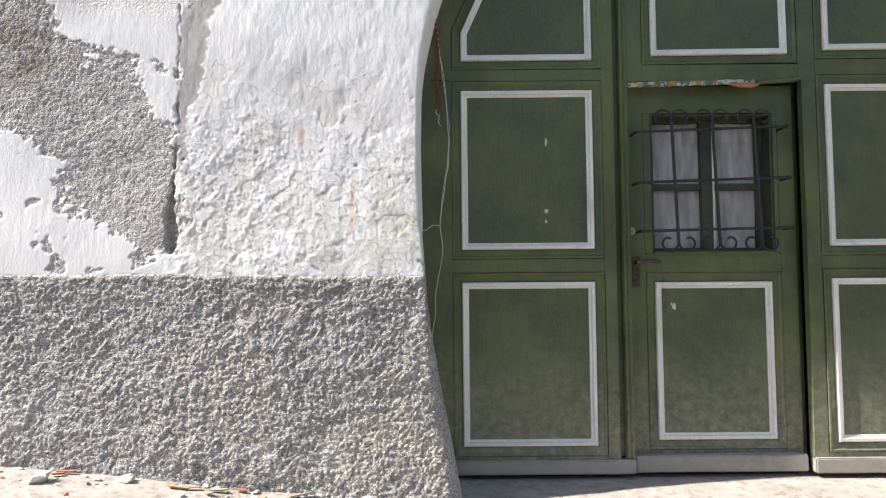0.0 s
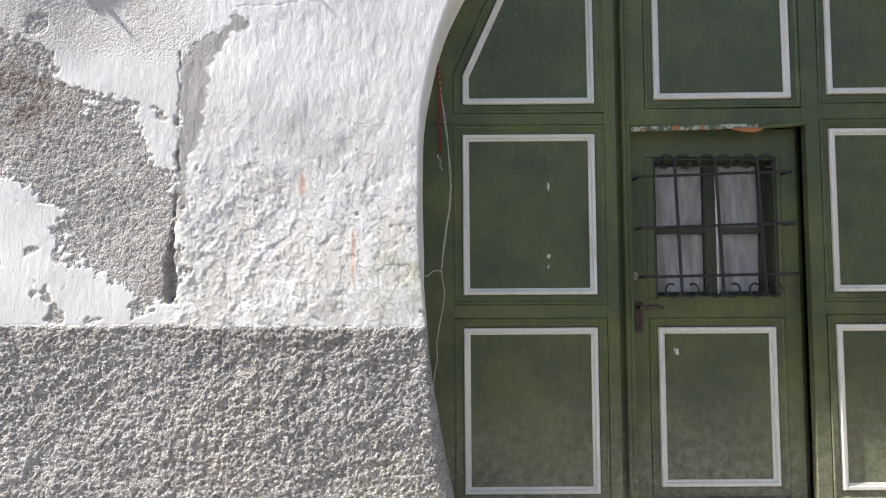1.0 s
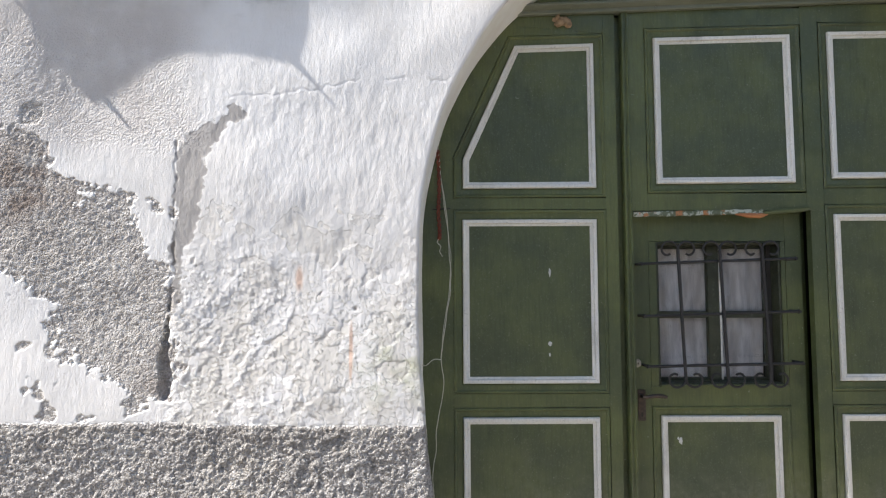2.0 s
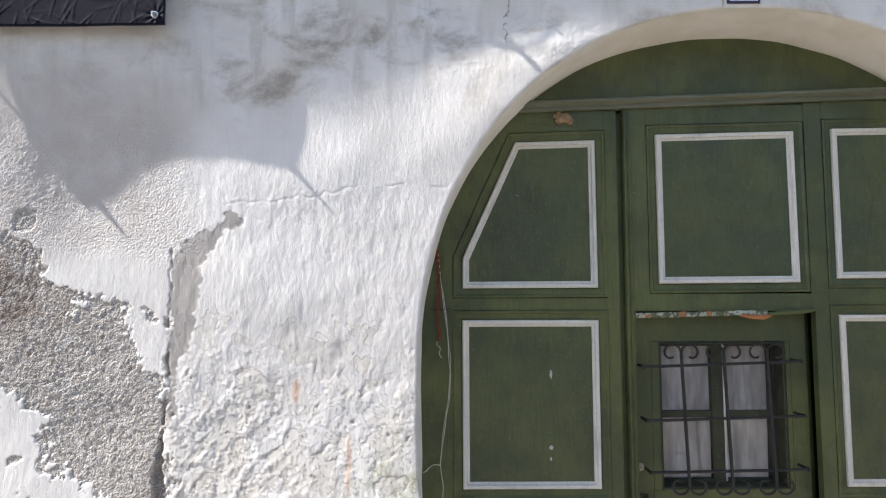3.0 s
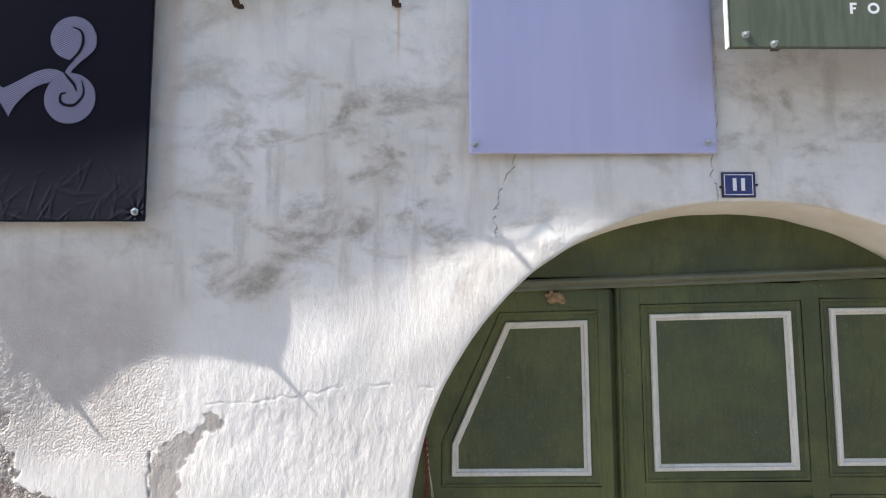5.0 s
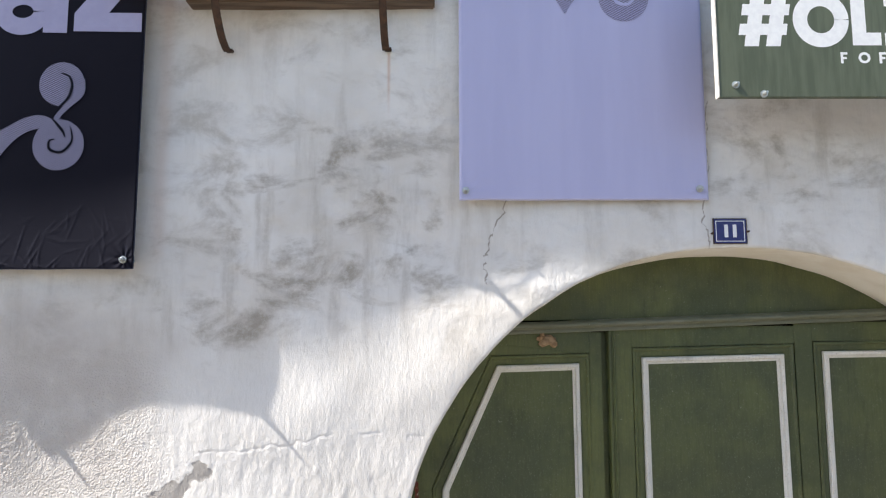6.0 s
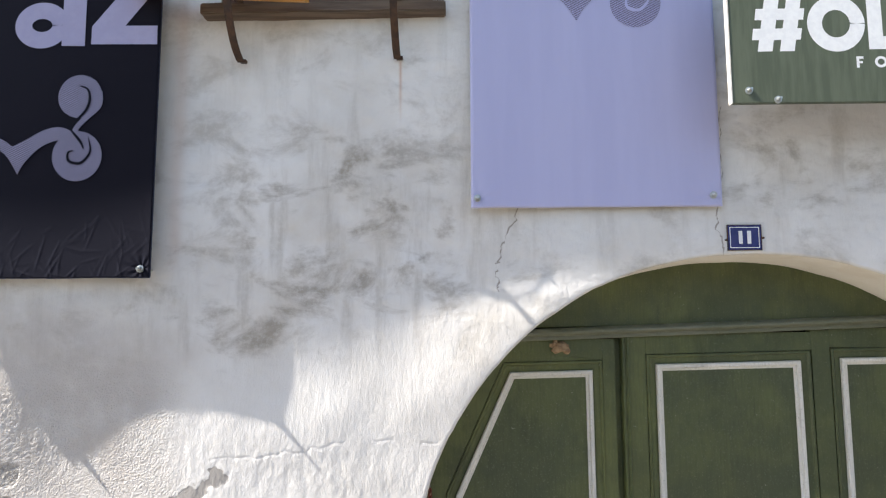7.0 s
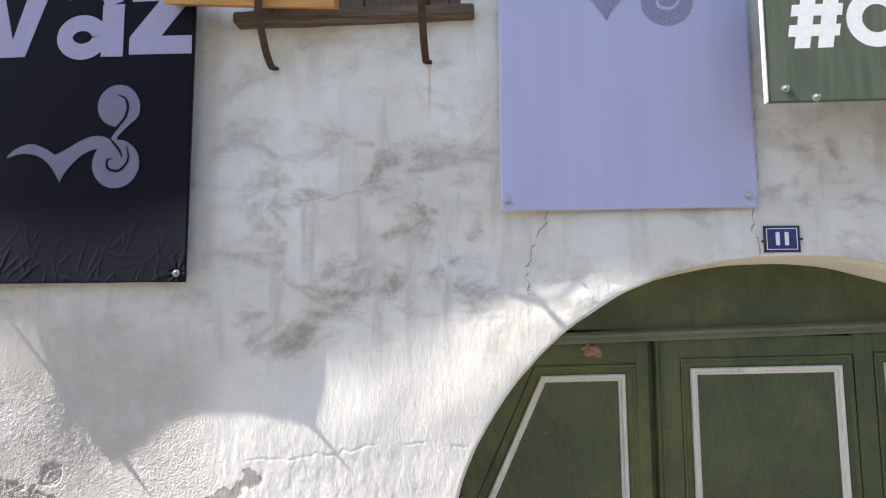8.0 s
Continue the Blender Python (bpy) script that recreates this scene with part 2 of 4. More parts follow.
def inset(outline, d):
    """The outline (anticlockwise in x, z) moved inwards by d, corners mitred."""
    made, n = [], len(outline)
    for i in range(n):
        p, q, r = (Vector(outline[(i + k) % n]) for k in (-1, 0, 1))
        a, b = (q - p).normalized(), (r - q).normalized()
        na, nb = Vector((-a.y, a.x)), Vector((-b.y, b.x))
        made.append(tuple(q + (na + nb) * (d / (1 + na.dot(nb)))))
    return made


def ring(outline, profile):
    """A moulding that runs round an outline: profile is rows of (inset, y)."""
    bm = bmesh.new()
    loops = [[bm.verts.new((x, y, z)) for x, z in inset(outline, d)] for d, y in profile]
    n = len(outline)
    for a, b in zip(loops, loops[1:]):
        for i in range(n):
            bm.faces.new((a[i], a[(i + 1) % n], b[(i + 1) % n], b[i]))
    return bm


def tube(points, radius, sides=8, closed_ends=True, radii=None):
    """A round bar along a line of points."""
    bm = bmesh.new()
    pts = [Vector(p) for p in points]
    loops, up = [], None
    for i, p in enumerate(pts):
        t = (pts[min(i + 1, len(pts) - 1)] - pts[max(i - 1, 0)]).normalized()
        if up is None:
            up = t.orthogonal().normalized()
        up = (up - t * up.dot(t)).normalized()
        side = t.cross(up)
        r = radii[i] if radii else radius
        loops.append([bm.verts.new(p + r * (math.cos(a) * up + math.sin(a) * side)) for a in (2 * math.pi * k / sides for k in range(sides))])
    for a, b in zip(loops, loops[1:]):
        for k in range(sides):
            bm.faces.new((a[k], a[(k + 1) % sides], b[(k + 1) % sides], b[k]))
    if closed_ends:
        bm.faces.new(loops[0])
        bm.faces.new(loops[-1])
    return bm


def lump(seed, size, stretch=(1, 1, 0.6), rough=0.35):
    """An irregular stone."""
    bm = bmesh.new()
    bmesh.ops.create_icosphere(bm, subdivisions=2, radius=size)
    for v in bm.verts:
        k = 1 + rough * noise.noise(v.co / size * 1.3 + Vector((seed * 7.1, seed, -seed)))
        v.co = Vector((v.co.x * stretch[0], v.co.y * stretch[1], v.co.z * stretch[2])) * k
    return bm


# ---- smooth random fields over the wall (numpy) ----
TABLES = {}


def lattice(x, z, seed):
    if seed not in TABLES:
        TABLES[seed] = np.random.RandomState(seed).rand(256, 256)
    table = TABLES[seed]
    xi, zi = np.floor(x).astype(int), np.floor(z).astype(int)
    fx, fz = x - xi, z - zi
    fx, fz = fx * fx * (3 - 2 * fx), fz * fz * (3 - 2 * fz)
    a, b = table[xi % 256, zi % 256], table[(xi + 1) % 256, zi % 256]
    c, d = table[xi % 256, (zi + 1) % 256], table[(xi + 1) % 256, (zi + 1) % 256]
    return (a * (1 - fx) + b * fx) * (1 - fz) + (c * (1 - fx) + d * fx) * fz - 0.5


def field(x, z, scale, seed, octaves=3, gain=0.5):
    total, amp = 0.0, 1.0
    for k in range(octaves):
        a = 0.6 + 0.9 * k
        u, v = x * math.cos(a) - z * math.sin(a), x * math.sin(a) + z * math.cos(a)
        total = total + amp * lattice(u * scale + 31.7, v * scale + 11.3, seed + k)
        amp, scale = amp * gain, scale * 2.03
    return total


def step(v, low, high):
    t = np.clip((v - low) / (high - low), 0, 1)
    return t * t * (3 - 2 * t)


def inside(outline, x, z):
    """Signed distance to an outline, positive inside."""
    best, odd = np.full(np.shape(x), 1e9), np.zeros(np.shape(x), bool)
    n = len(outline)
    for i in range(n):
        (ax, az), (bx, bz) = outline[i], outline[(i + 1) % n]
        ex, ez = bx - ax, bz - az
        t = np.clip(((x - ax) * ex + (z - az) * ez) / (ex * ex + ez * ez), 0, 1)
        best = np.minimum(best, np.hypot(x - ax - t * ex, z - az - t * ez))
        cross = (az > z) != (bz > z)
        with np.errstate(divide="ignore", invalid="ignore"):
            odd ^= cross & (x < (bx - ax) * (z - az) / (bz - az if bz != az else 1e-9) + ax)
    return np.where(odd, best, -best)


def trail(line, x, z):
    """Distance to a polyline, worked out near it only."""
    best = np.full(np.shape(x), 1e9)
    px, pz = zip(*line)
    pick = (x > min(px) - 0.1) & (x < max(px) + 0.1) & (z > min(pz) - 0.1) & (z < max(pz) + 0.1)
    best[pick] = near_trail(line, x[pick], z[pick])
    return best


def near_trail(line, x, z):
    best = np.full(np.shape(x), 1e9)
    for (ax, az), (bx, bz) in zip(line, line[1:]):
        ex, ez = bx - ax, bz - az
        t = np.clip(((x - ax) * ex + (z - az) * ez) / (ex * ex + ez * ez), 0, 1)
        best = np.minimum(best, np.hypot(x - ax - t * ex, z - az - t * ez))
    return best


def wobble(line, seed, amount=0.012, pieces=10):
    """A polyline roughened at random."""
    rng, made = random.Random(seed), []
    for a, b in zip(line, line[1:]):
        for k in range(pieces):
            t = k / pieces
            made.append((a[0] + (b[0] - a[0]) * t + rng.uniform(-amount, amount), a[1] + (b[1] - a[1]) * t + rng.uniform(-amount, amount)))
    return made + [line[-1]]


# ---- the old wall with its arched gateway ----
FACE = 2.985                                    # the wall's plane
CENTRE, SPRING, POWER = 1.44, 1.75, 2.15        # the arch
PLINTH = 1.015


def arch(s, half, rise):
    """The arch's outline at s, from 0 (left foot) through 0.5 (crown) to 1 (right foot)."""
    foot = 0.25
    if s < foot:
        return CENTRE - half, -0.12 + (SPRING + 0.12) * s / foot
    if s > 1 - foot:
        return CENTRE + half, -0.12 + (SPRING + 0.12) * (1 - s) / foot
    a = math.pi * (1 - (s - foot) / (1 - 2 * foot))
    c, q = math.cos(a), math.sin(a)
    return CENTRE + half * math.copysign(abs(c) ** (2 / POWER), c), SPRING + rise * abs(q) ** (2 / POWER)


def opening(x, z, half=1.554, rise=1.663):
    """Positive inside the gateway, about in metres."""
    swell = 0.155 * np.clip((1.0 - z) / 0.95, 0, 1.1) ** 1.35
    left = x - (CENTRE - half + 0.035 * step(-z, -1.45, -0.95) + swell)
    right = CENTRE + half - swell - x
    legs = np.minimum(left, right)
    u = np.abs((x - CENTRE) / half) ** POWER + np.abs(np.maximum(z - SPRING, 0) / rise) ** POWER
    round_part = (1 - np.maximum(u, 1e-6) ** (1 / POWER)) * 1.6
    return np.where(z > SPRING, round_part, legs) + 0.006 * field(x, z, 6, 91)


BARE = [(-2.6, 2.40), (-1.97, 2.36), (-1.84, 2.18), (-1.66, 2.08), (-1.45, 2.0), (-1.42, 1.89), (-1.37, 1.77), (-1.265, 1.72), (-1.257, 1.14), (-1.42, 1.06),
        (-1.46, 1.14), (-1.553, 1.26), (-1.71, 1.315), (-1.83, 1.46), (-1.776, 1.543), (-1.946, 1.637), (-2.05, 1.70), (-2.6, 1.75)]
MORTAR = [(-1.235, 2.30), (-1.12, 2.36), (-0.98, 2.47), (-0.93, 2.43), (-1.08, 2.24), (-1.10, 2.10), (-1.13, 1.97), (-1.19, 1.75), (-1.22, 1.5), (-1.25, 1.5), (-1.235, 1.9)]
CRACK = wobble([(-1.235, 2.30), (-1.245, 1.95), (-1.235, 1.70), (-1.262, 1.45), (-1.262, 1.12)], 3, 0.010)
HAIR = wobble([(-1.0, 2.50), (-0.72, 2.53), (-0.5, 2.56), (-0.28, 2.60), (0.02, 2.58)], 5, 0.012, 7)
HAIR_BANNER = wobble([(0.40, 3.63), (0.33, 3.48), (0.29, 3.36), (0.30, 3.25)], 8, 0.010)
HAIR_PLATE = wobble([(1.33, 4.1), (1.31, 3.9), (1.32, 3.78), (1.29, 3.62), (1.28, 3.53), (1.31, 3.46), (1.30, 3.40)], 9, 0.008, 5)


def relief(x, z):
    """The wall's surface: y, and the weights of its finishes."""
    bare = inside(BARE, x, z) + 0.11 * field(x, z, 7, 21, 4, 0.6) + 0.05 * field(x, z, 34, 25, 3, 0.7)
    for cx, cz, r in ((-1.30, 1.98, 0.045), (-1.93, 2.43, 0.05), (-1.85, 1.17, 0.045), (-1.80, 1.05, 0.045), (-1.60, 1.04, 0.03), (-2.1, 1.3, 0.03), (-1.92, 1.36, 0.02)):
        bare = np.maximum(bare, r - np.hypot(x - cx, (z - cz) * 1.4) + 0.09 * field(x, z, 14, 23, 3, 0.6))
    mortar = inside(MORTAR, x, z) + 0.050 * field(x, z, 12, 27, 4, 0.65)
    edge = PLINTH + 0.010 * field(x, z, 5, 33) - 0.012 * step(x, -1.3, -0.9)
    plinth = edge - z
    crack_d, hair_d = trail(CRACK, x, z) + 0.010 * field(x, z, 26, 29, 3, 0.6), trail(HAIR, x, z)
    fine_d = np.minimum(trail(HAIR_BANNER, x, z), trail(HAIR_PLATE, x, z))
    # large swells, hand-trowelled lumps, roughcast grain
    y = FACE + 0.014 * field(x, z, 0.9, 1, 2) + 0.010 * field(x, z, 3.0, 4, 2)
    y = y - 0.030 * np.exp(-((x - 0.28) / 0.42) ** 2 - ((z - 3.05) / 0.33) ** 2)      # bulge beside the arch
    y = y - 0.035 * step(z, 3.0, 3.5) * step(x, 0.0, 0.8)                             # and over its crown
    y = y - 0.026 * np.exp(-(np.clip(-opening(x, z), 0, 2) / 0.24) ** 2) * step(z, 2.5, 2.95) * (1 - 0.6 * step(z, 3.2, 3.4))   # thick lip round the arch
    y = y + 0.030 * np.exp(-((x + 1.55) / 0.36) ** 2 - ((z - 2.5) / 0.34) ** 2)      # hollow where the wash is thin
    y = y - 0.030 * step(-z, -1.6, -0.9) - 0.075 * np.clip((1.0 - z) / 1.0, 0, 1.2) ** 1.2
    y = y - 0.007 * field(x, z * 1.5, 6, 13, 4, 0.55) * step(z, 2.9, 3.3)
    rough_left = step(-x + 0.12 * field(x, z, 4, 41), 1.10, 1.30) * step(-z, -3.05, -2.75) * step(z + 0.2 * field(x, z, 3, 43), 2.22, 2.36)
    grain = np.clip(np.maximum(np.maximum(step(bare, -0.01, 0.01), 0.45 * rough_left), step(plinth, -0.01, 0.01)), 0, 1)
    lumps = field(x, z, 17, 51, 3, 0.6)
    middle = step(x, -1.35, -1.2) * step(-x, -0.3, 0.2) * step(-z, -2.75, -2.45)
    low = middle * step(-z, -2.1, -1.5)
    drag = field(x * 1.25, z * 0.55, 21, 53, 4, 0.62)                                   # trowelled downwards
    y = y - 0.0020 * lumps * (0.25 + 0.30 * middle) - 0.0026 * drag * (0.22 + 0.55 * middle - 0.2 * low)
    y = y - 0.0042 * np.maximum(field(x, z, 30, 57, 4, 0.75), -0.05) * low * step(-x + 0.25 * field(x, z, 3, 58), 0.35, 0.9)
    flake = field(x, z, 6.5, 61, 4, 0.6)
    peel = step(flake, 0.02, 0.05) * step(x, -1.25, -1.1) * step(-z, -1.95, -1.6) * step(-x, -0.02, 0.1)
    y = y + 0.0015 * peel
    coats = field(x, z, 7.5, 65, 4, 0.6) + 0.1 * field(x, z, 40, 67, 2)                # coats of wash broken away in steps
    for edge_at in (-0.05, 0.2):
        y = y - 0.0008 * step(coats, edge_at, edge_at + 0.018) * low
    flakes = np.minimum(np.minimum(flake - 0.08, -0.05 - x), np.minimum(x + 1.2, 1.95 + 0.25 * field(x, z, 2, 63) - z))
    pebble = field(x, z, 84, 71, 2, 0.8) * 0.7 + 0.45 * field(x, z, 36, 75, 3, 0.7) + 0.75 * field(x, z, 11, 77, 3, 0.6) * step(plinth, -0.01, 0.01)
    y = y - (0.0034 + 0.0052 * step(plinth, -0.01, 0.01)) * pebble * grain - 0.008 * step(plinth, -0.004, 0.012)
    y = y + 0.003 * step(bare, -0.006, 0.006) + 0.0012 * step(mortar, -0.006, 0.01) * step(z, 1.2, 1.4)
    # the open crack with its ragged lower end
    gape = 0.005 + 0.030 * step(-z, -1.5, -1.2) * step(z, 1.08, 1.16)
    y = y + (0.003 + 0.034 * step(-z, -1.6, -1.45)) * (1 - step(crack_d, gape * 0.3, gape)) + 0.0012 * (1 - step(hair_d, 0.001, 0.007)) * (field(x, z, 9, 83) > -0.1)
    holes = step(field(x, z, 24, 87, 1), 0.43, 0.47) * step(-z, -2.0, -1.7) * step(plinth, -5, -0.02)
    y = y + 0.003 * holes
    weights = {
        "umber": np.clip(1.2 * np.exp(-((x + 2.0) / 0.30) ** 2 - ((z - 2.08) / 0.20) ** 2) + 0.6 * np.exp(-((x + 1.30) / 0.07) ** 2 - ((z - 1.20) / 0.14) ** 2), 0, 1),
        "thin": step(-x + 0.2 * field(x, z, 3, 44), 0.95, 1.35) * step(z, 2.15, 2.4) * step(-z + 0.2 * field(x, z, 3, 46), -3.35, -2.95),
        "bare": bare, "flake": flakes, "mortar": mortar, "plinth": plinth, "grain": grain,
        "crack": np.clip((1 - step(crack_d, 0.001, 0.007)) * (0.15 + 0.75 * step(field(x, z, 6, 89), -0.1, 0.1)) + 0.4 * holes, 0, 1), "hair": np.minimum(fine_d, 0.1),
        "damp": np.clip(step(-z, -2.0, -1.35) * step(x, -1.3, -1.1) + 0.0 * z, 0, 1),
        "moss": np.exp(-((x + 0.22) / 0.13) ** 2 - ((z - 1.25) / 0.16) ** 2),
        "pale": np.exp(-((x + 0.25) / 0.30) ** 2 - ((z - 0.22) / 0.32) ** 2),
        "rust": np.clip(np.exp(-((x + 0.150) / 0.006) ** 2) * step(z, 4.0, 4.3) * step(-z, -4.35, -4.34) + 0.35 * np.exp(-((x + 1.2) / 0.035) ** 2) * step(z, 3.3, 3.5) + (1 - step(np.hypot((x + 0.42) / 0.012, (z - 1.33) / 0.16), 0.6, 1.0)) + (1 - step(np.hypot((x + 0.66) / 0.025, (z - 1.66) / 0.08), 0.3, 1.0)), 0, 1),
        "soot": np.clip(step(z, 2.75, 3.1) * (0.52 + 1.1 * np.exp(-((x + 0.35) / 0.48) ** 2 - ((z - 3.52) / 0.36) ** 2) + 0.9 * np.exp(-((x + 0.95) / 0.26) ** 2 - ((z - 3.05) / 0.13) ** 2) + 0.5 * np.exp(-((x - 1.7) / 0.4) ** 2 - ((z - 3.8) / 0.2) ** 2)), 0, 1),
    }
    return y, weights


def wall():
    cell = 0.0052
    xs, zs = np.arange(-2.75, 2.65, cell), np.arange(-0.15, 4.95, cell)
    nx, nz = len(xs), len(zs)
    x, z = (a.ravel() for a in np.meshgrid(xs, zs, indexing="ij"))
    depth = opening(x, z)
    # bring the outermost inner corners on to the outline
    for _ in range(3):
        e = 1e-3
        near = (depth > 0) & (depth < cell * 2.5)
        a, b = x[near], z[near]
        gx, gz = (opening(a + e, b) - opening(a - e, b)) / (2 * e), (opening(a, b + e) - opening(a, b - e)) / (2 * e)
        g2, now = np.maximum(gx * gx + gz * gz, 1e-4), opening(a, b)
        x[near], z[near] = a - gx / g2 * now, b - gz / g2 * now
    y, weights = relief(x, z)
    away = np.clip(-opening(x, z), 0, 1)
    radius = 0.011 + 0.064 * step(-z, -1.0, -0.3)
    y = y + radius * (1 - np.sqrt(np.clip(1 - (1 - np.clip(away / radius, 0, 1)) ** 2, 0, 1)))
    ids = np.arange(nx * nz).reshape(nx, nz)
    quads = np.stack([ids[:-1, :-1], ids[1:, :-1], ids[1:, 1:], ids[:-1, 1:]], -1).reshape(-1, 4)
    quads = quads[(depth[quads] <= 0).any(1)]
    hole = (x > -1.021) & (x < 0.001) & (z > 4.597)                                   # the window over the gate
    quads = quads[~hole[quads].all(1)]
    data = bpy.data.meshes.new("wall_street")
    data.vertices.add(nx * nz)
    data.vertices.foreach_set("co", np.stack([x, y, z], -1).astype(np.float32).ravel())
    data.loops.add(quads.size)
    data.loops.foreach_set("vertex_index", quads.astype(np.int32).ravel())
    data.polygons.add(len(quads))
    data.polygons.foreach_set("loop_start", np.arange(0, quads.size, 4, dtype=np.int32))
    for name, values in weights.items():
        data.attributes.new(name, "FLOAT", "POINT").data.foreach_set("value", np.broadcast_to(values, x.shape).astype(np.float32))
    data.update(calc_edges=True)
    data.validate()
    data.shade_smooth()
    data.materials.append(WALL)
    return tagged(new("wall_street", data), "thick limewashed house wall with grey roughcast plinth and peeling plaster", "wall", "", "structure")


wall()


def reveal():
    """The plastered inner side of the arch, from the wall's face back to the gate."""
    bm = bmesh.new()
    rows, deep = 420, 12
    # follow the opening's edge
    path = np.array([arch(i / rows, 1.554, 1.663) for i in range(rows + 1)])
    px, pz, e = path[:, 0], path[:, 1], 1e-3
    for _ in range(6):
        f = opening(px, pz)
        gx, gz = (opening(px + e, pz) - opening(px - e, pz)) / (2 * e), (opening(px, pz + e) - opening(px, pz - e)) / (2 * e)
        g2 = np.maximum(gx * gx + gz * gz, 1e-4)
        px, pz = px - f * gx / g2, pz - f * gz / g2
    fronts = relief(px, pz)[0] + 0.010 + 0.058 * step(-pz, -1.0, -0.3)
    line = list(zip(px, pz, fronts))
    grid = []
    for i, (px, pz, front) in enumerate(line):
        qx, qz = arch(i / rows, 1.545, 1.655)
        row = []
        for k in range(deep + 1):
            t = k / deep
            w = min(1, t * 1.0)
            bumpy = 0.008 * noise.noise(Vector((px * 5, t * 2.5, pz * 5))) * (k > 0)
            row.append(bm.verts.new((px + (qx - px) * w + bumpy, front + (3.285 - front) * t, pz + (qz - pz) * w + bumpy)))
        grid.append(row)
    for a, b in zip(grid, grid[1:]):
        for k in range(deep):
            bm.faces.new((a[k], b[k], b[k + 1], a[k + 1]))
    ob = whole("arch_reveal", bm, REVEAL, "cream limewashed inner side of the arched gateway", "arch", "structure")
    ob.data.shade_smooth()


reveal()
# the rest of the house, plain
bm = bmesh.new()
box(bm, -9, -2.749, 2.985, 3.4, -0.3, 6.6)
box(bm, 2.649, 12, 2.985, 3.4, -0.3, 6.6)
box(bm, -2.747, -1.02, 2.985, 3.4, 4.949, 6.6)
box(bm, 0.0, 2.647, 2.985, 3.4, 4.949, 6.6)
box(bm, -1.018, -0.002, 2.985, 3.4, 5.75, 6.6)
box(bm, -1.4, -1.016, 3.03, 3.4, 4.4, 4.947)
box(bm, -0.004, 0.4, 3.03, 3.4, 4.4, 4.947)
box(bm, -1.014, -0.006, 3.03, 3.4, 4.4, 4.59)
whole("wall_upper", bm, WALL, "plain continuation of the limewashed house wall", "wall", "structure")
whole("eaves", block(-9, 12, 2.452, 5.3, 6.602, 6.75), KICK, "dark timber eaves above the house wall", "eaves", "structure")
bm = block(-9, 12, 5.0, 5.2, -0.3, 6.6)
box(bm, -9, -8.8, 3.402, 4.998, -0.3, 6.6)
box(bm, 11.8, 12, 3.402, 4.998, -0.3, 6.6)
whole("wall_back", bm, DARK, "dark back of the gateway passage", "wall", "structure")


# ---- ground ----
def ground_height(x, y):
    rise = 0.1 * min(max(0.05 - x, 0), 2.8)
    return -0.01 + rise * max(0, 1 - max(0, 2.7 - y) / 2.2) + 0.012 * noise.noise(Vector((x * 4, y * 4, 0))) * (1 if x < 0.1 else 0.2)


def ground():
    bm = bmesh.new()
    xs = sorted(set([-60, -30, -15, -8, -5, -3.5] + [round(-2.6 + 0.04 * i, 3) for i in range(131)] + [3.5, 5, 8, 15, 30, 60]))
    ys = sorted(set([-60, -30, -15, -8, -4, -2, 0, 1] + [round(1.8 + 0.04 * i, 3) for i in range(38)] + [3.4, 5, 9]))
    grid = [[bm.verts.new((x, y, ground_height(x, y) - 0.012)) for y in ys] for x in xs]
    for a, b in zip(grid, grid[1:]):
        for k in range(len(ys) - 1):
            bm.faces.new((a[k], b[k], b[k + 1], a[k + 1]))
    return whole("ground", bm, GROUND, "dusty pale street ground with plaster crumbs", "ground", "structure")


ground()
bm = bmesh.new()
board(bm, [(0.02, 2.55), (2.95, 2.55), (2.95, 3.40), (0.02, 3.40)], 0, 0.2, 0.01)
for v in bm.verts:
    v.co = Vector((v.co.x, v.co.z, -v.co.y * 0.8 - 0.024 - 0.02 * max(0, 3.0 - v.co.z)))
whole("threshold_slab", bm, SLAB, "pale concrete threshold slab before the gate", "threshold", "structure")
whole("opposite_house", block(-14, 16, -7.4, -7.0, -0.3, 5.0), FACADE, "plain plastered house across the street", "house", "structure")

# ---- the gate ----
TRANSOM = paint("dusty_green_beam", (0.135, 0.15, 0.105), (0.18, 0.19, 0.145), (0.24, 0.24, 0.20), 0.5, (3, 40, 40))
GATE = 3.29


def rect(x0, x1, z0, z1):
    return [(x0, z0), (x1, z0), (x1, z1), (x0, z1)]


def panel(parent, outline, y=GATE):
    """A fielded panel: bevelled green surround, white painted moulding, flat field."""
    part("surround_moulding", ring(outline, [(-0.0475, y + 0.020), (-0.0475, y - 0.001), (-0.045, y - 0.004), (-0.038, y - 0.005), (-0.034, y - 0.001), (-0.030, y + 0.004), (-0.012, y + 0.006), (0.0, y + 0.014)]), GREEN, parent)
    part("white_moulding", ring(outline, [(0.0, y + 0.018), (0.001, y - 0.001), (0.005, y - 0.006), (0.019, y - 0.004), (0.023, y + 0.006), (0.033, y + 0.009), (0.036, y + 0.020)]), LINE, parent, "white-painted moulding round the panel")
    bm = bmesh.new()
    board(bm, inset(outline, 0.034), y + 0.013, y + 0.03, 0)
    part("field_panel", bm, GREEN_FLAT, parent)


def boards(parent, rows, y=GATE, thick=0.045, material=None):
    for name, x0, x1, z0, z1 in rows:
        part(name, block(x0, x1, y, y + thick, z0, z1, bevel=0.0006), material or GREEN, parent)


